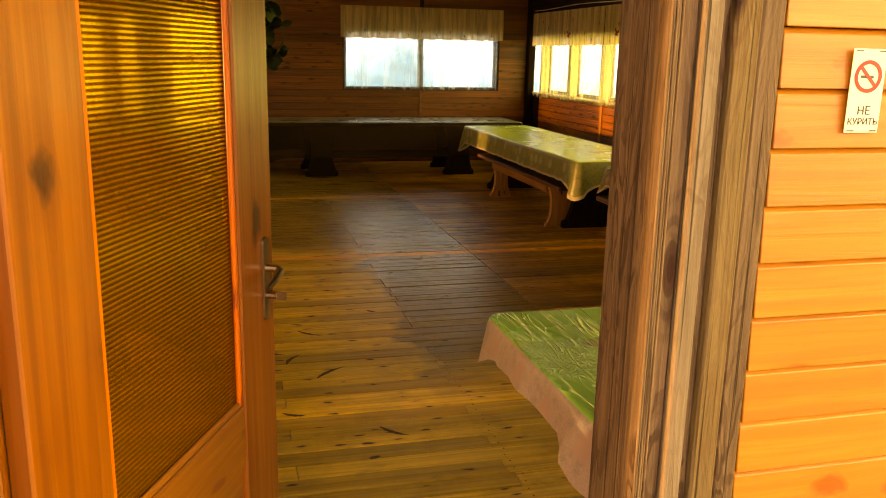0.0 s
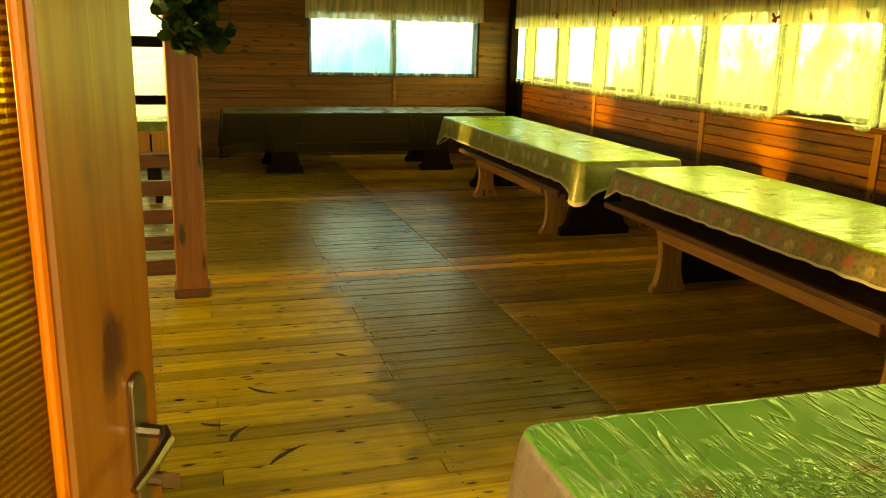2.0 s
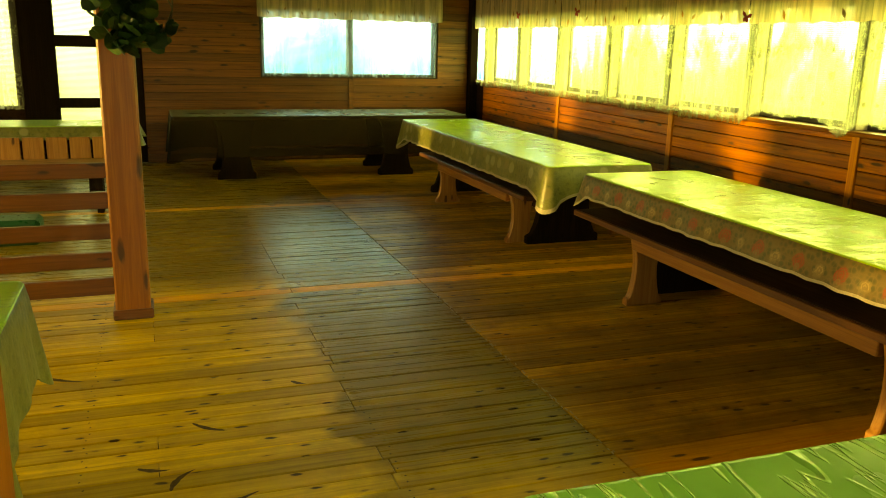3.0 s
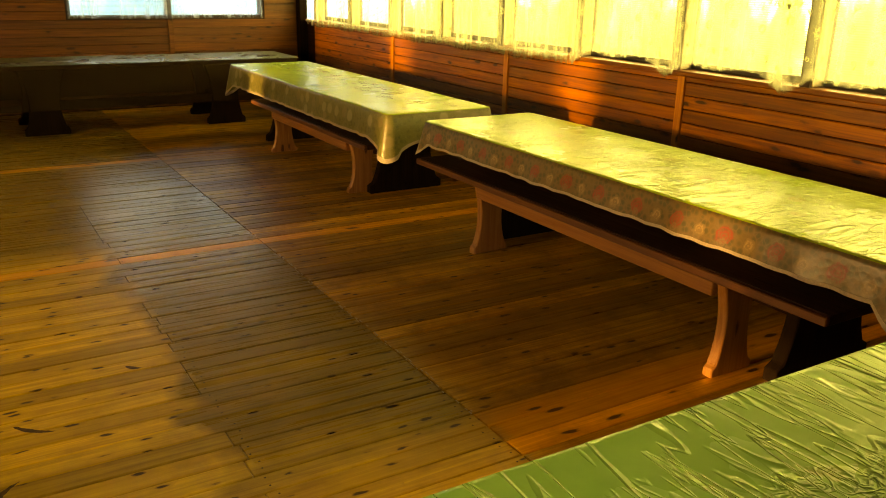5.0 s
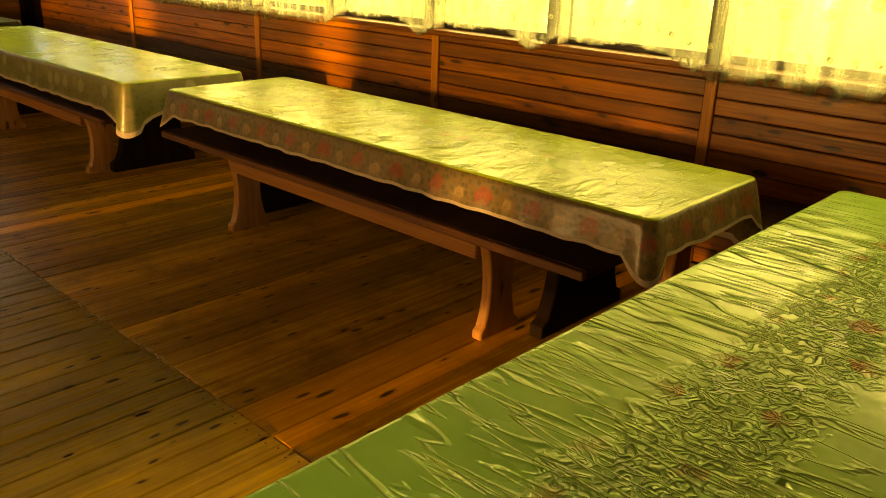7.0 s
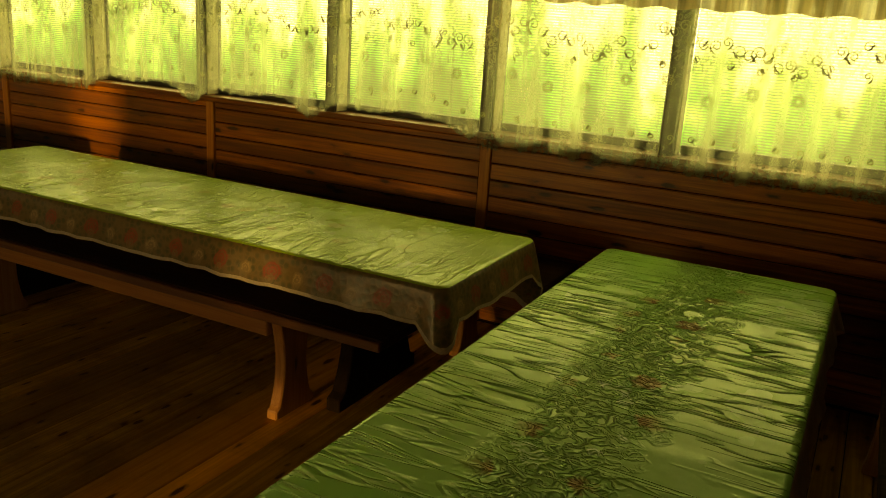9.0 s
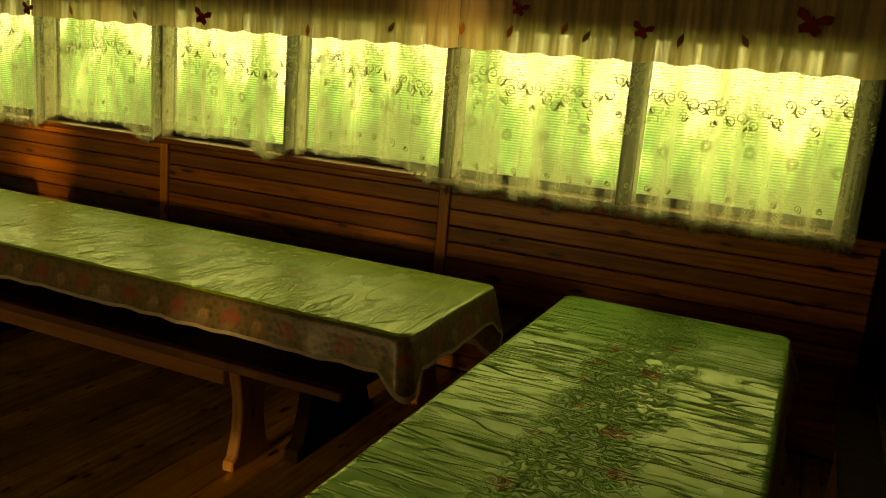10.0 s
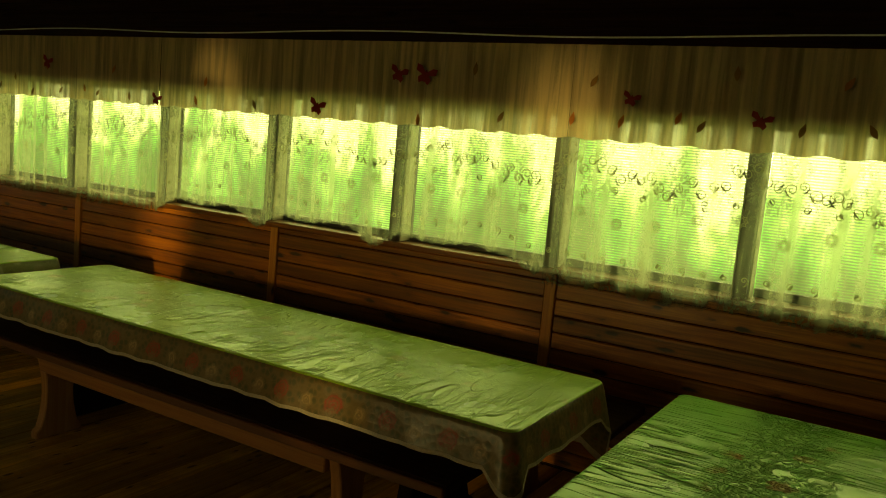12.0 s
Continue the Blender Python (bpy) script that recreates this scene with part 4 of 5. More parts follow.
for (a, b), net in zip(NETS, [o for o in scene.objects if o.name.startswith("net_curtain")]):
    if a > 9:
        continue
    lace_bm, x, u, k = bmesh.new(), WALL_X - 0.0655, a + 0.06, 0
    while u < b - 0.05:
        side = 1 if k % 2 else -1
        scroll(lace_bm, u, 1.64 + 0.05 * math.sin(u * 7) + rnd.uniform(-0.045, 0.045), rnd.uniform(0.024, 0.034), side, rnd.uniform(0.8, 2.2), x)
        if k % 3 == 0:
            scroll(lace_bm, u + 0.03, 1.56 + rnd.uniform(-0.03, 0.03), 0.019, -side, rnd.uniform(0, 3), x)
        if k % 4 == 1:
            daisy(lace_bm, u, 1.43 + rnd.uniform(-0.05, 0.05), 0.032, x)
        if k % 2 == 0:
            scroll(lace_bm, u, max(1.20, net_bottom(u) + 0.12), 0.017, side, rnd.uniform(0, 3), x)
        u += rnd.uniform(0.042, 0.06)
        k += 1
    tagged(part("lacework", lace_bm, M["lace"], net, "woven lace scrolls and daisies"), kind="stuff")

VALANCES = [(1.88, 3.93), (3.93, 7.10), (7.10, 10.2), (10.2, 12.76)]
def leaf_motif(s):
    pts = [(0, -1.0), (0.32, -0.55), (0.42, -0.1), (0.25, 0.45), (0, 1.0), (-0.25, 0.5), (-0.4, 0.0), (-0.3, -0.5)]
    return [(p[0] * s, p[1] * s) for p in pts]
def butterfly_motif(s):
    half = [(0.06, -0.55), (0.45, -0.75), (0.65, -0.35), (0.35, -0.05), (0.95, 0.15), (1.0, 0.65), (0.55, 0.6), (0.1, 0.2)]
    pts = half + [(0, 0.45)] + [(-x, z) for x, z in half[::-1]] + [(0, -0.65)]
    return [(p[0] * s, p[1] * s) for p in pts]
def motif(points, u, z, tilt, at, along_y, mat, parent, name):
    c, s = math.cos(tilt), math.sin(tilt)
    pts = [(u + p[0] * c - p[1] * s, z + p[0] * s + p[1] * c) for p in points]
    if along_y:
        bm = prism(pts, 0, at - 0.0008, at + 0.0008)
    else:
        bm = prism(pts, 1, at - 0.0008, at + 0.0008)
    return part(name, bm, mat, parent)
rnd = random.Random(5)
LEAF_PRINTS = [(6.61, 1.99, "orange"), (3.90, 1.904, "orange"), (3.635, 1.906, "orange"), (4.316, 1.888, "leaf"), (6.147, 1.86, "leaf"), (3.349, 1.937, "orange"), (3.236, 1.904, "leaf"),
               (2.785, 1.916, "leaf"), (4.853, 1.84, "orange"), (6.70, 1.86, "orange"), (3.80, 2.10, "leaf"), (2.50, 1.93, "leaf"), (3.10, 2.16, "leaf"), (2.62, 2.13, "orange"), (4.50, 2.14, "leaf")]
for i, (a, b) in enumerate(VALANCES):
    grid = fold_sheet(a, b, 2.285, lambda u: 1.805 + 0.006 * math.sin(u * 31), 0.011, 62, 0.008, 8, 40 + i)
    v = thing("valance", (WALL_X - 0.09, (a + b) / 2, 1.8), "gathered cream valance printed with leaves and butterflies", "valance", "valances of the long wall")
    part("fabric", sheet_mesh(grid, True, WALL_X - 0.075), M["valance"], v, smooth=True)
    u = max(a + 0.12, 7.4)
    while u < b - 0.1:
        k = rnd.random()
        zz = rnd.choice((1.85, 1.88, 1.97, 2.06, 2.13)) + rnd.uniform(-0.02, 0.02)
        mat = M["motif_orange"] if k > 0.7 else M["motif_leaf"]
        motif(leaf_motif(0.034), u, zz, rnd.uniform(-0.8, 0.8), WALL_X - 0.098, True, mat, v, "printed_leaf")
        u += rnd.uniform(0.16, 0.3)
    for u, zz, tone in LEAF_PRINTS:
        if a < u < b:
            motif(leaf_motif(0.036), u, zz, rnd.uniform(-0.6, 0.6), WALL_X - 0.098, True, M["motif_" + tone], v, "printed_leaf")
for u, zz, s, vi in ((5.61, 1.877, 0.050, 1), (3.595, 2.02, 0.036, 0), (2.968, 1.95, 0.040, 0), (2.236, 2.026, 0.058, 0), (5.01, 2.098, 0.048, 1), (4.824, 2.098, 0.055, 1), (7.10, 1.851, 0.04, 1), (8.4, 2.08, 0.05, 2), (9.8, 1.95, 0.045, 2), (11.3, 1.95, 0.045, 3)):
    motif(butterfly_motif(s * 1.3), u, zz, 0.25, WALL_X - 0.100, True, M["motif_red"], bpy.data.objects["valance" if vi == 0 else "valance.%03d" % vi], "printed_butterfly")
tagged(link_mesh("curtain_wire", tube([(WALL_X - 0.06, 1.75 + 0.25 * i, 2.335 + 0.012 * math.sin(i * 0.55)) for i in range(45)], 0.0045, 6), M["white_wire"]), "thin white curtain wire above the valances", "curtain wire")
part("wall_plate", box(WALL_X - 0.08, WALL_X - 0.058, 1.705, 12.86, 2.37, 2.46, 0.005), M["dark_y"], wall_right)

# ---- far window ----
fw = thing("window_far", (3.33, FAR_Y + 0.1, 1.12), "two-pane window with white net in the end wall", "window", kind="structure")
part("frame_side", box(2.10, 2.15, FAR_Y + 0.02, FAR_Y + 0.15, 1.10, 1.95, 0.003), M["frame_z"], fw)
part("frame_side", box(4.51, 4.56, FAR_Y + 0.02, FAR_Y + 0.15, 1.10, 1.95, 0.003), M["frame_z"], fw)
part("mullion", box(3.28, 3.345, FAR_Y + 0.02, FAR_Y + 0.15, 1.15, 1.95, 0.003), M["frame_z"], fw)
part("window_sill", box(2.15, 4.51, FAR_Y + 0.005, FAR_Y + 0.15, 1.10, 1.15, 0.003), M["frame_z"], fw)
for x0, x1 in ((2.15, 3.28), (3.345, 4.51)):
    p = part("pane", box(x0, x1, FAR_Y + 0.10, FAR_Y + 0.104, 1.15, 1.95, 0), M["pane"], fw)
    p.visible_shadow = False
for x0, x1 in ((2.11, 3.32), (3.32, 4.53)):
    c = thing("net_curtain", ((x0 + x1) / 2, FAR_Y - 0.03, 1.1), "sheer white net curtain with a lace hem in the end wall", "curtain")
    part("net", sheet_mesh(fold_sheet(x0, x1, 2.25, lambda u: 1.105 + 0.012 * abs(math.sin(u * 30)), 0.012, 26, 0.014, 8, int(x0 * 10)), False, FAR_Y - 0.03), M["sheer_far"], c, smooth=True)
v = thing("valance", (3.33, FAR_Y - 0.07, 1.86), "gathered cream valance printed with small leaves over the end window", "valance")
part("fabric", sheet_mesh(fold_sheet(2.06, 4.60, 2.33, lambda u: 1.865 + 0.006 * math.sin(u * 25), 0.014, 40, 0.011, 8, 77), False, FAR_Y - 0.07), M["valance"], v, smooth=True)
for k in range(11):
    motif(leaf_motif(0.026), 2.2 + k * 0.22, 1.93 + 0.05 * (k % 2), 0.4 * (-1) ** k, FAR_Y - 0.095, False, M["motif_leaf"], v, "printed_leaf")

# ---- side room window at the far end ----
sw = thing("window_side", (-1.6, FAR_Y + 0.1, 0.72), "bright curtained window beside the glazed door", "window", kind="structure")
for x0, x1 in ((-2.45, -2.37), (-1.30, -1.06), (-0.83, -0.751)):
    part("frame_post", box(x0, x1, FAR_Y + 0.02, FAR_Y + 0.15, 0.72, 2.1, 0.003), M["frame_z"], sw)
for x0, x1 in ((-2.37, -1.30), (-1.06, -0.83)):
    p = part("pane", box(x0, x1, FAR_Y + 0.10, FAR_Y + 0.104, 0.72, 2.1, 0), M["pane"], sw)
    p.visible_shadow = False
c = thing("net_curtain", (-1.6, FAR_Y - 0.03, 0.7), "sheer yellowish net curtain of the side room window", "curtain")
part("net", sheet_mesh(fold_sheet(-2.5, -0.76, 2.25, lambda u: 0.68 + 0.012 * abs(math.sin(u * 30)), 0.012, 26, 0.014, 8, 91), False, FAR_Y - 0.03), M["sheer"], c, smooth=True)

# ---- glazed door at the far end ----
gd = thing("door_2", (-0.06, FAR_Y + 0.08, 0), "dark brown glazed door with stacked panes at the end wall", "door", kind="structure")
part("frame_side", box(-0.75, -0.36, FAR_Y, FAR_Y + 0.1, 0, 2.2, 0.004), M["dark_z"], gd)
part("frame_side", box(0.27, 0.62, FAR_Y, FAR_Y + 0.1, 0, 2.2, 0.004), M["dark_z"], gd)
for z0, z1 in ((0.0, 0.12), (0.70, 0.82), (1.44, 1.58), (2.14, 2.2)):
    part("muntin", box(-0.36, 0.27, FAR_Y + 0.01, FAR_Y + 0.09, z0, z1, 0.004), M["dark_z"], gd)
# Panel added, out of view, to keep the glass from glaring on the floor
part("lower_panel", box(-0.36, 0.27, FAR_Y + 0.035, FAR_Y + 0.065, 0.12, 0.50, 0.003), M["dark_z"], gd)
for z0, z1 in ((0.502, 0.70), (0.82, 1.44), (1.58, 2.14)):
    p = part("pane", box(-0.36, 0.27, FAR_Y + 0.05, FAR_Y + 0.054, z0, z1, 0), M["pane"], gd)
    p.visible_shadow = False

# ---- backdrops outside the windows ----
def flat(name, corners, mat, label):
    bm = bmesh.new()
    bm.faces.new([bm.verts.new(c) for c in corners])
    return tagged(link_mesh(name, bm, mat), label, "backdrop", kind="structure")
flat("backdrop_woods", [(9.5, -6, -0.119), (9.5, 30, -0.119), (9.5, 30, 7), (9.5, -6, 7)], M["foliage_far"], "blurred sunlit woods outside the long windows")
flat("backdrop_clearing", [(1.2, 18, -0.119), (9.4, 18, -0.119), (9.4, 18, 6), (1.2, 18, 6)], M["sky_far"], "bright pale clearing outside the end window")
flat("backdrop_yard", [(-6, 18, -0.119), (1.19, 18, -0.119), (1.19, 18, 6), (-6, 18, 6)], M["yard_far"], "sunny yard outside the glazed door")

# Glowing sheet behind the camera, added to light siding and near floor
flat("sky_fill_sheet", [(-75, -55, -0.119), (75, -55, -0.119), (75, -55, 48), (-75, -55, 48)], M["haze_far"], "unseen glowing sheet, added as hazy sky to light the entrance")

# ---- tables with oilcloths ----
def hourglass(width, height, foot, waist, top, steps=8):
    """Outline of a trestle end: wide foot, narrow waist, wide head."""
    right = []
    for i in range(steps + 1):
        f = i / steps
        w = waist + (foot - waist) * (1 - f) ** 2.4 + (top - waist) * f ** 2.4
        right.append((w / 2, f * height))
    right = [(foot / 2, 0), (foot / 2, height * 0.09)] + right[1:]
    return right + [(-x, z) for x, z in right[::-1]]
def trestle(name, along_y, cx, cy, height, foot, waist, top, thick, mat, parent):
    pts = hourglass(foot, height, foot, waist, top)
    if along_y:
        bm = prism([(cx + p[0], p[1]) for p in pts], 1, cy - thick / 2, cy + thick / 2, 0.006)
    else:
        bm = prism([(cy + p[0], p[1]) for p in pts], 0, cx - thick / 2, cx + thick / 2, 0.006)
    return part(name, bm, mat, parent)
def round_rect(x0, x1, y0, y1, r, n=7, step=0.05):
    pts = []
    for cx, cy, a0 in ((x1 - r, y1 - r, 0), (x0 + r, y1 - r, 90), (x0 + r, y0 + r, 180), (x1 - r, y0 + r, 270)):
        for i in range(n + 1):
            a = radians(a0 + 90 * i / n)
            pts.append((cx + r * math.cos(a), cy + r * math.sin(a), math.cos(a), math.sin(a), 1 - abs(i / n - 0.5) * 2))
    out = []
    for p, q in zip(pts, pts[1:] + pts[:1]):
        d = math.hypot(q[0] - p[0], q[1] - p[1])
        k = max(1, int(d / step)) if d > step * 2 else 1
        for j in range(k):
            f = j / k
            out.append((p[0] + (q[0] - p[0]) * f, p[1] + (q[1] - p[1]) * f, p[2], p[3], p[4] if k == 1 else 0.0))
    return out
def tablecloth(x0, x1, y0, y1, z, drop, tip, mats, label, seed=0, r=0.05, wall_side=0.0, corner=0.22):
    """An oilcloth: flat top, soft edge, hanging border with ripples and longer corner tips."""
    rnd = random.Random(seed)
    ph = [rnd.uniform(0, 6.28) for _ in range(6)]
    bm = bmesh.new()
    ringpts = round_rect(x0, x1, y0, y1, r)
    n = len(ringpts)
    corners = [(x0, y0), (x0, y1), (x1, y0), (x1, y1)]
    levels = [(-0.02, 0.0), (-0.006, -0.001), (0.0, -0.007)] + [(0.004 + 0.012 * f, f) for f in (0.12, 0.3, 0.5, 0.7, 0.9, 1.0)]
    rows = []
    for li, (outw, down) in enumerate(levels):
        row = []
        for i, (px, py, nx, ny, cn) in enumerate(ringpts):
            s = px * 7.0 + py * 7.0
            if li < 3:
                row.append(bm.verts.new((px + nx * outw, py + ny * outw, z + down)))
                continue
            near = min(math.hypot(px - c[0], py - c[1]) for c in corners)
            w = max(0.0, 1 - near / corner)
            length = drop + (tip - drop) * w ** 1.5 + 0.003 * math.sin(s * 5 + ph[2])
            # Unseen wall side hangs lower, to block window light under the table
            if nx > 0.7:
                length += wall_side
            ripple = 0.006 * math.sin(s * 1.6 + ph[0]) + 0.005 * math.sin(s * 4.1 + ph[1])
            if w > 0:
                ripple += 0.028 * w * math.sin(near * 34 + ph[3])
            o = outw + down * (ripple + 0.016 + 0.03 * w)
            row.append(bm.verts.new((px + nx * o, py + ny * o, z - 0.007 - length * down)))
        rows.append(row)
    for li, (a, b) in enumerate(zip(rows, rows[1:])):
        for i in range(n):
            f = bm.faces.new((a[i], b[i], b[(i + 1) % n], a[(i + 1) % n]))
            f.material_index = 0 if li < 2 else (2 if li == len(rows) - 2 and len(mats) > 2 else 1)
            f.smooth = True
    bm.faces.new(rows[0])
    bmesh.ops.recalc_face_normals(bm, faces=bm.faces)
    cl = thing("tablecloth", ((x0 + x1) / 2, (y0 + y1) / 2, z), label, "tablecloth", "oilcloths on the tables")
    part("cloth", bm, mats, cl)
    return cl
def table(x0, x1, y0, y1, z, along_y, label, legs):
    """A long trestle table; the cloth on it is a thing of its own."""
    t = thing("trestle_table", ((x0 + x1) / 2, (y0 + y1) / 2, 0), label, "table", "long tables of the hall")
    cx, cy = (x0 + x1) / 2, (y0 + y1) / 2
    i = 0.025
    part("tabletop", box(x0 + i, x1 - i, y0 + i, y1 - i, z - 0.046, z - 0.004, 0.006), M["bench_y" if along_y else "bench_x"], t)
    # Legs and stretcher near black, with the shade below the cloth in their colour
    for p in legs:
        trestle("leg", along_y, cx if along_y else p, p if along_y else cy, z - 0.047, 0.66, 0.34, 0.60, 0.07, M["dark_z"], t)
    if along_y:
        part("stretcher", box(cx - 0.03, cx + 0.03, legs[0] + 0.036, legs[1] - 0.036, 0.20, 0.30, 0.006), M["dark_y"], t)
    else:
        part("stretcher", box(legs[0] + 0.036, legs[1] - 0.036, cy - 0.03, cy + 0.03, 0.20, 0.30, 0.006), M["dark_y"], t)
    return t
def bench(along_y, a0, a1, b0, b1, legs, label, top=0.495):
    """A plank bench: a runs along it, b across."""
    c = (b0 + b1) / 2
    be = thing("bench", (c, (a0 + a1) / 2, 0) if along_y else ((a0 + a1) / 2, c, 0), label, "bench", "benches beside the tables")
    wood_long = M["bench_y" if along_y else "bench_x"]
    def bx(l0, l1, w0, w1, z0, z1):
        return box(w0, w1, l0, l1, z0, z1, 0.005) if along_y else box(l0, l1, w0, w1, z0, z1, 0.005)
    # Seat carries the shade of the cloth in its colour; edge strip stays lighter
    part("seat", bx(a0, a1, b0 + 0.005, b1, top - 0.04, top), M["seat_shaded"] if along_y else M["seat_y"], be)
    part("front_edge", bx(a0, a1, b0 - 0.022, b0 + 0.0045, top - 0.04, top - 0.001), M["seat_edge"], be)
    for p in legs:
        m = b0 + 0.14 if b1 - b0 > 0.25 else c
        w = min(0.26, b1 - b0 - 0.01)
        trestle("leg", along_y, m if along_y else p, p if along_y else m, top - 0.041, w, 0.10, w - 0.03, 0.055, M["leg_z"], be)
    for l0, l1 in zip(legs, legs[1:]):
        part("stretcher", bx(l0 + 0.029, l1 - 0.029, b0 + 0.012, b0 + 0.052, top - 0.12, top - 0.041), wood_long, be)
    return be

TOP = 0.73
T3 = (3.544, 4.468, 3.375, 6.843)
T2 = (3.433, 4.342, 7.167, 10.95)
T4 = (1.294, 4.556, 2.092, 3.06)
T1 = (0.90, 4.43, 11.42, 12.35)
table(*T3, TOP, True, "long pine trestle table by the window wall", (3.95, 6.25))
tablecloth(*T3, TOP + 0.002, 0.15, 0.27, [M["cloth_top"], M["skirt_floral"], M["trim_pale"]], "yellow-green oilcloth with a floral printed border", 1, wall_side=0.17, corner=0.11)
bench(True, 3.58, 6.75, 3.46, 3.78, (4.12, 6.07), "pine bench pushed under the table with the floral cloth")
# Wall bench widened to block window light under the table
bench(True, 3.35, 6.8, 4.53, 5.07, (3.8, 6.3), "pine bench between table and window wall", 0.47)
table(*T2, TOP, True, "long pine trestle table near the end wall", (7.75, 10.2))
tablecloth(*T2, TOP + 0.002, 0.21, 0.36, [M["cloth_top"], M["skirt_green"], M["trim_pale"]], "pale green oilcloth with a scalloped leaf border", 2, wall_side=0.08)
bench(True, 7.45, 10.1, 3.40, 3.72, (7.83, 9.63), "pine bench pushed under the pale green cloth", 0.46)
# Widened likewise against light from the windows
bench(True, 7.4, 10.7, 4.42, 5.07, (7.9, 10.1), "pine bench between table and window wall", 0.47)
table(*T4, TOP, False, "long pine trestle table across the room by the entrance", (1.75, 4.0))
tablecloth(*T4, TOP + 0.002, 0.098, 0.20, [M["cloth_near"], M["skirt_pink"]], "wrinkled glossy green oilcloth with a pinkish border", 3)
bench(False, 1.62, 4.95, 1.715, 1.875, (2.1, 4.5), "narrow pine bench along the entrance wall", 0.47)
t1 = thing("trestle_table", (2.66, 11.88, 0), "long trestle table along the end wall", "table", "long tables of the hall")
part("tabletop", box(T1[0] + 0.025, T1[1] - 0.025, T1[2] + 0.025, T1[3] - 0.025, TOP - 0.046, TOP - 0.004, 0.006), M["bench_x"], t1)
for x in (1.60, 3.52):
    for y in (11.49, 12.25):
        # Near-black colour again carries the shade under the tabletop
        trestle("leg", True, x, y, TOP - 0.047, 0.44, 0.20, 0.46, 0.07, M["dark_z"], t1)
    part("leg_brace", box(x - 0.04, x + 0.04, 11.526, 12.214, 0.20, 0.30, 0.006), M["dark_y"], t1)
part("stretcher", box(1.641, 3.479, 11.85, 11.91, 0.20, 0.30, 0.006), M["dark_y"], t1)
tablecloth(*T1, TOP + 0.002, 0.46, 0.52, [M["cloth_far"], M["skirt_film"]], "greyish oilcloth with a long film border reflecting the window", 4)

# tables of the side room, seen past the post
TL = (-2.2, 0.205, 4.05, 4.945)
table(*TL, TOP, False, "trestle table beside the open door", (-1.6, -0.2))
tablecloth(*TL, TOP + 0.002, 0.30, 0.44, [M["cloth_top"], M["skirt_green"]], "pale green oilcloth hanging low at its corner", 6)
TS = (-2.4, 0.55, 10.45, 11.15)
table(*TS, TOP, False, "trestle table behind the rail near the glazed door", (-1.8, 0.1))
tablecloth(*TS, TOP + 0.002, 0.12, 0.2, [M["cloth_top"], M["skirt_green"]], "yellow-green oilcloth on the table behind the rail", 7)
sb = thing("slatted_bench", (-0.9, 9.95, 0), "pale slatted pine bench behind the rail", "bench")
part("seat", box(-2.3, 0.35, 9.75, 10.15, 0.42, 0.46, 0.005), M["bench_x"], sb)
for k in range(13):
    x = -2.25 + k * 0.2
    part("back_slat", box(x, x + 0.18, 10.16, 10.185, 0.40, 0.66, 0.004), M["leg_z"], sb)
for x in (-2.1, -0.9, 0.2):
    part("leg", box(x - 0.03, x + 0.03, 9.78, 10.12, 0, 0.419, 0.004), M["dark_z"], sb)
box_bm = box(-0.55, -0.18, 8.6, 8.9, 0, 0.2, 0.03)
tagged(link_mesh("plastic_crate", box_bm, M["green_plastic"]), "dark green plastic crate on the floor behind the rail", "crate")

# ---- post with rail ----
post = thing("roof_post", (0.515, 6.695, 0), "square red-brown stained pine post", "post", kind="structure")
part("shaft", box(0.42, 0.612, 6.60, 6.79, 0.0, CEIL, 0.012), M["post_z"], post)
part("foot_trim", box(0.405, 0.627, 6.585, 6.805, 0.0, 0.06, 0.008), M["rail_x"], post)
rail = thing("rail_fence", (-0.6, 6.69, 0), "red-brown board railing beside the post", "railing")
for z0, z1 in ((0.135, 0.235), (0.30, 0.39), (0.468, 0.558), (0.645, 0.74), (0.82, 0.905)):
    part("rail_board", box(-1.7, 0.419, 6.67, 6.71, z0, z1, 0.006), M["rail_x"], rail)
part("end_post", box(-1.85, -1.70, 6.62, 6.76, 0, 1.0, 0.008), M["post_z"], rail)

# ---- hanging ivy on the post ----
ivy = thing("ivy_plant", (0.60, 6.62, 1.5), "dark green artificial ivy hanging round the post", "plant")
rnd = random.Random(11)
def leaf_mesh(mat):
    bm = bmesh.new()
    pts = [(0, 0), (0.55, 0.12), (0.9, 0.55), (0.72, 1.05), (0.3, 1.3), (0, 1.2), (-0.3, 1.3), (-0.72, 1.05), (-0.9, 0.55), (-0.55, 0.12)]
    vs = [bm.verts.new((x * 0.066, y * 0.066, 0.010 * (1 - abs(x)) - 0.012 * (y - 0.6) ** 2)) for x, y in pts]
    mid = bm.verts.new((0, 0.6 * 0.066, -0.004))
    for i in range(len(vs)):
        bm.faces.new((vs[i], vs[(i + 1) % len(vs)], mid))
    top = list(bm.faces)
    bmesh.ops.solidify(bm, geom=top, thickness=0.001)
    me = bpy.data.meshes.new("leaf")
    bm.to_mesh(me)
    bm.free()
    me.materials.append(mat)
    return me
LEAVES = [leaf_mesh(M["leaf"]), leaf_mesh(M["leaf"]), leaf_mesh(M["leaf_light"])]
for k in range(7):
    x0 = 0.44 + 0.06 * k
    part("stem", tube([(x0, 6.58, 2.25), (x0 + rnd.uniform(-0.05, 0.05), 6.52, 2.0), (x0 + rnd.uniform(-0.08, 0.08), 6.55, 1.75), (x0 + rnd.uniform(-0.06, 0.06), 6.56, 1.60)], 0.004, 5), M["stem"], ivy)
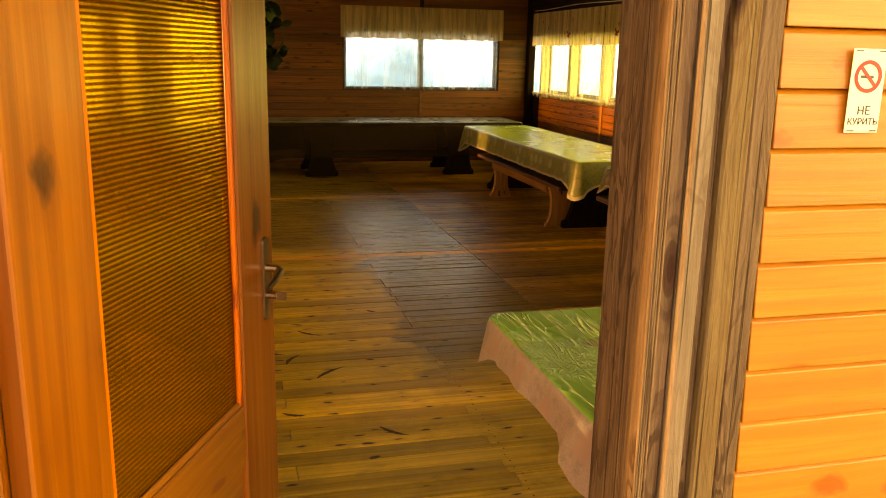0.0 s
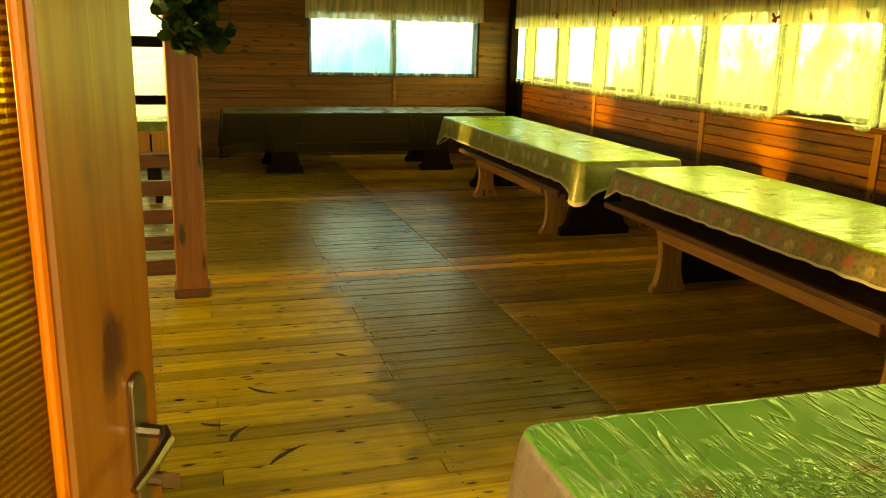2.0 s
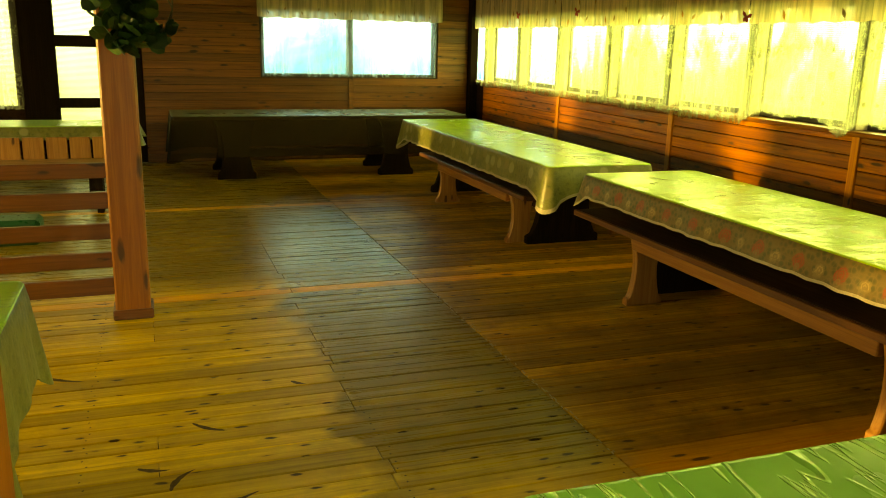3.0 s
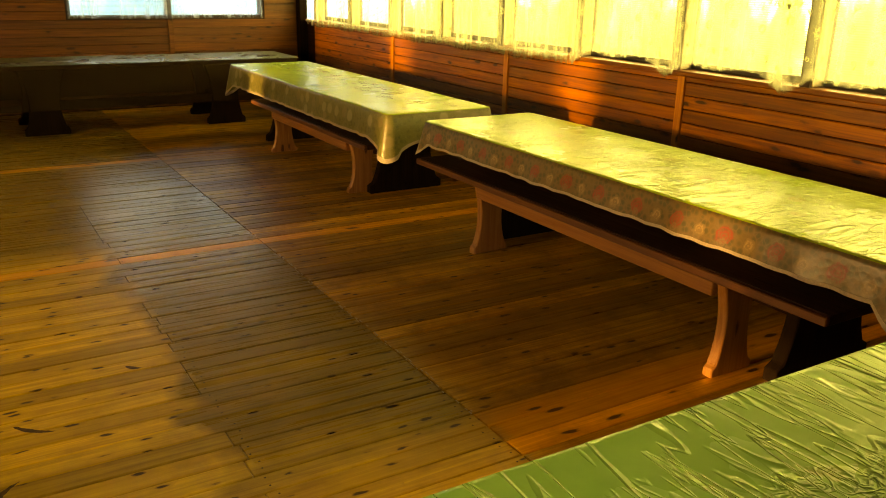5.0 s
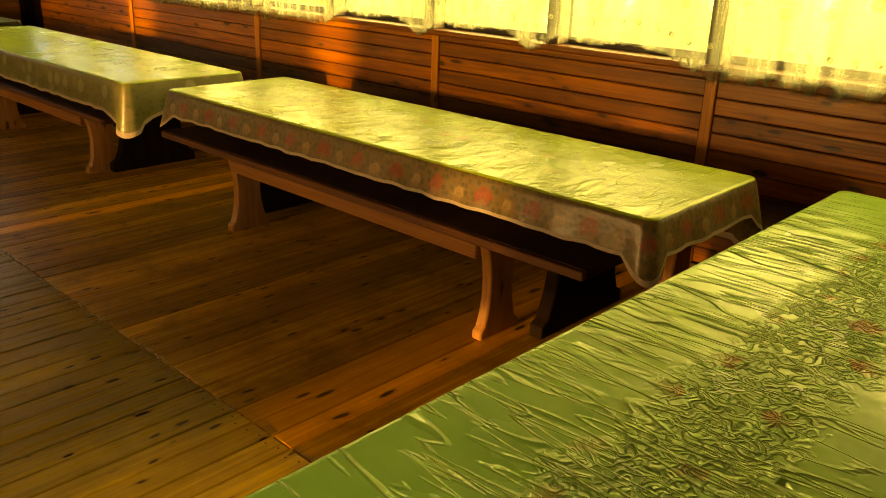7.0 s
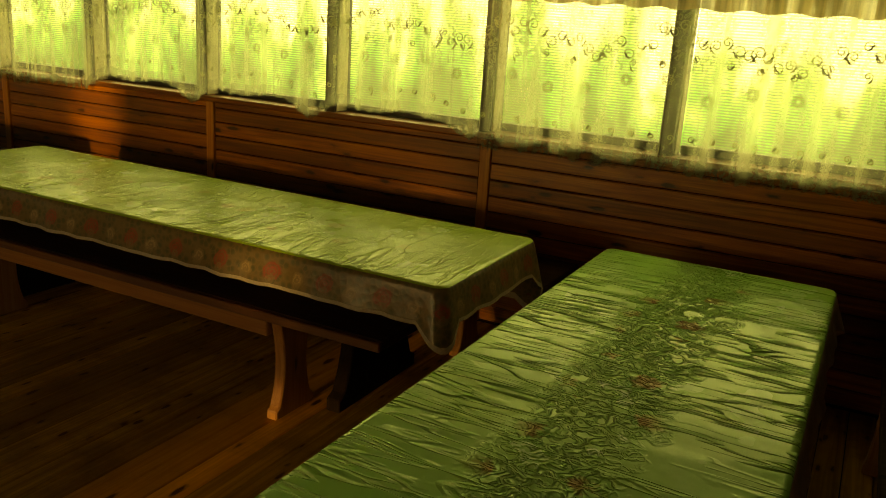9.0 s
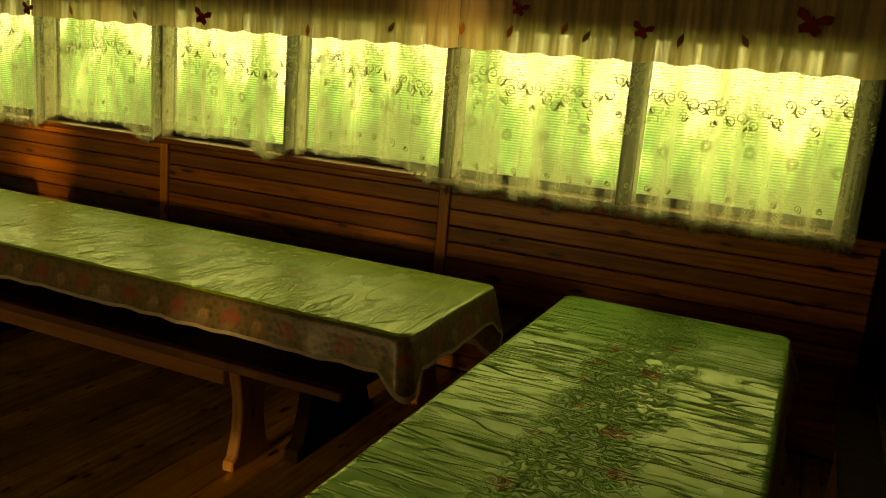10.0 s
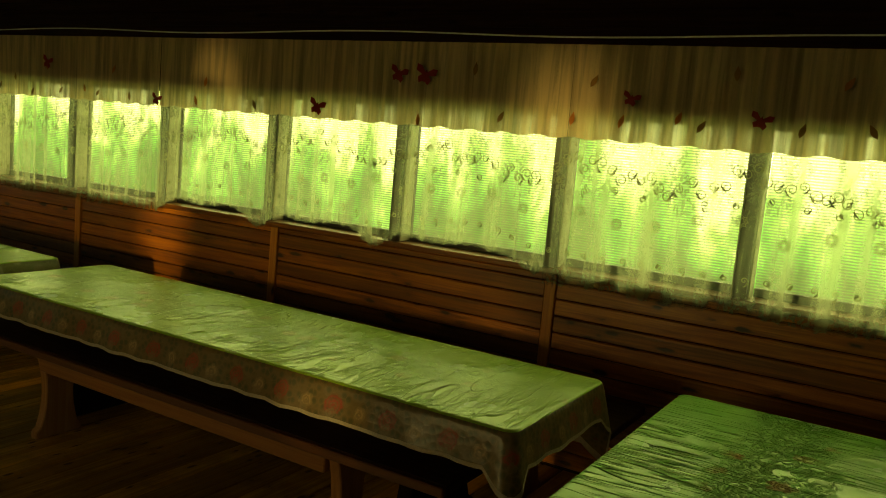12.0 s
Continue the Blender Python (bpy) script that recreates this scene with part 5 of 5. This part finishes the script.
for k in range(240):
    zz = rnd.uniform(1.50, 2.15)
    spread = 0.155 * min(1, (zz - 1.40) / 0.2)
    ob = new("leaf", LEAVES[k % 3])
    ob.matrix_basis = pose(0.60 + rnd.gauss(0, 0.5) * spread, 6.53 + rnd.uniform(-0.07, 0.045), zz, 55 + rnd.uniform(-50, 50), rnd.uniform(-40, 40), rnd.uniform(-80, 80) + 180)
    hang(ob, ivy)

# ---- wall boards and battens ----
PL = 0.0925
for a, b in zip(BATTENS, BATTENS[1:]):
    board("wall_board", WALL_X, WALL_X + 0.02, a + 0.034, b - 0.034, 1.029, 1.064, M["wall_y"], wall_right, 0.004)
    z = 1.0255 - PL
    while z > -0.08:
        board("wall_board", WALL_X, WALL_X + 0.02, a + 0.034, b - 0.034, max(z, 0.002) + 0.0035, z + PL - 0.002, M["wall_y"], wall_right, 0.0055)
        z -= PL
for y in BATTENS[1:-1]:
    board("batten", WALL_X - 0.012, WALL_X + 0.02, y - 0.032, y + 0.032, 0.002, 1.064, M["batten"], wall_right, 0.004)
z = 0.004
while z < CEIL - 0.02:
    z1 = min(z + 0.0995, CEIL - 0.004)
    if z1 < 1.12 or z > 1.94:
        spans = [(0.63, 3.28), (3.345, 5.015)]
    else:
        spans = [(0.63, 2.095), (4.565, 5.015)]
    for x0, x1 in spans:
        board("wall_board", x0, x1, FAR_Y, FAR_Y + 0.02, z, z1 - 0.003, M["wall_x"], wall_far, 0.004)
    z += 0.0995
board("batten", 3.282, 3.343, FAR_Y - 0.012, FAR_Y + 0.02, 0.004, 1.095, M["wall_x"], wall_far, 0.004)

# ---- floor boards ----
rnd = random.Random(21)
y = 1.592
row = 0
while y < FAR_Y - 0.01:
    w = 0.115
    y1 = min(y + w, FAR_Y - 0.002)
    # Rows crossed by a sun streak get the brighter, sunlit board colour
    sun_streak = abs((y + y1) / 2 - 6.94) < 0.06 or abs((y + y1) / 2 - 9.82) < 0.06
    x_a = rnd.choice((1.46, 1.46, 1.48, 0.62, -0.4))
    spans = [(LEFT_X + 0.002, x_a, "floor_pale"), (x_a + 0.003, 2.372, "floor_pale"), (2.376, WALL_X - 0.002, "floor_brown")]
    # Boards from y 3.9 to 4.3 are painted sunlit as well
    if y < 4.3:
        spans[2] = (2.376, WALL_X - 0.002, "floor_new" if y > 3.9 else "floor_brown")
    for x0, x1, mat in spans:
        if sun_streak:
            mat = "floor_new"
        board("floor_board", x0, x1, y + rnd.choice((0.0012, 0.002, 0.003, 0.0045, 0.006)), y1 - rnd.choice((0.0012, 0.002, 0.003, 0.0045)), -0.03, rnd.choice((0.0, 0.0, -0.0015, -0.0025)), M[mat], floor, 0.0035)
    y += w
    row += 1

# nail heads along the joists, and dark scuffs in the wood
nails = bmesh.new()
y = 1.592
while y < 8.0:
    for x in (1.50, 2.335, 0.35):
        for dy in (0.03, 0.085):
            cx, cy = x + rnd.uniform(-0.012, 0.012), y + dy + rnd.uniform(-0.006, 0.006)
            vs = [nails.verts.new((cx + 0.0045 * math.cos(a * math.pi / 3), cy + 0.0045 * math.sin(a * math.pi / 3), 0.0008)) for a in range(6)]
            nails.faces.new(vs)
    y += 0.115
tagged(part("nail_heads", nails, M["black"], floor), kind="stuff")
SCUFFS = [((0.764, 5.115), (0.82, 5.03), (0.90, 5.008)), ((0.66, 4.575), (0.67, 4.66), (0.75, 4.71)), ((0.80, 4.345), (0.86, 4.44), (0.964, 4.482)), ((0.545, 4.775), (0.60, 4.73), (0.66, 4.735)), ((0.11, 5.82), (0.2, 5.74), (0.30, 5.71)), ((1.24, 5.45), (1.26, 5.41), (1.30, 5.40)), ((1.02, 3.72), (1.06, 3.64), (1.13, 3.61)), ((0.60, 3.95), (0.66, 3.90), (0.70, 3.91))]
for pts in SCUFFS:
    bm = bmesh.new()
    a, b, c = (Vector(p) for p in pts)
    left, right = [], []
    for i in range(13):
        f = i / 12
        p = a.lerp(b, f).lerp(b.lerp(c, f), f)
        d = (b - a).lerp(c - b, f).normalized()
        w = 0.0115 * math.sin(math.pi * min(1, 0.12 + f * 0.84)) * (0.75 + 0.5 * rnd.random())
        left.append(bm.verts.new((p.x - d.y * w, p.y + d.x * w, 0.0009)))
        right.append(bm.verts.new((p.x + d.y * w, p.y - d.x * w, 0.0009)))
    for i in range(12):
        bm.faces.new((right[i], right[i + 1], left[i + 1], left[i]))
    part("bark_streak", bm, M["bark"], floor)
grit = bmesh.new()
for k in range(150):
    cx, cy = 2.374 + rnd.gauss(0, 0.006), rnd.uniform(4.3, 9.2)
    l = rnd.uniform(0.004, 0.016)
    box(cx - 0.002, cx + 0.002, cy - l, cy + l, 0.0005, 0.0025, 0, grit)
tagged(part("seam_grit", grit, M["trim_pale"], floor), kind="stuff")
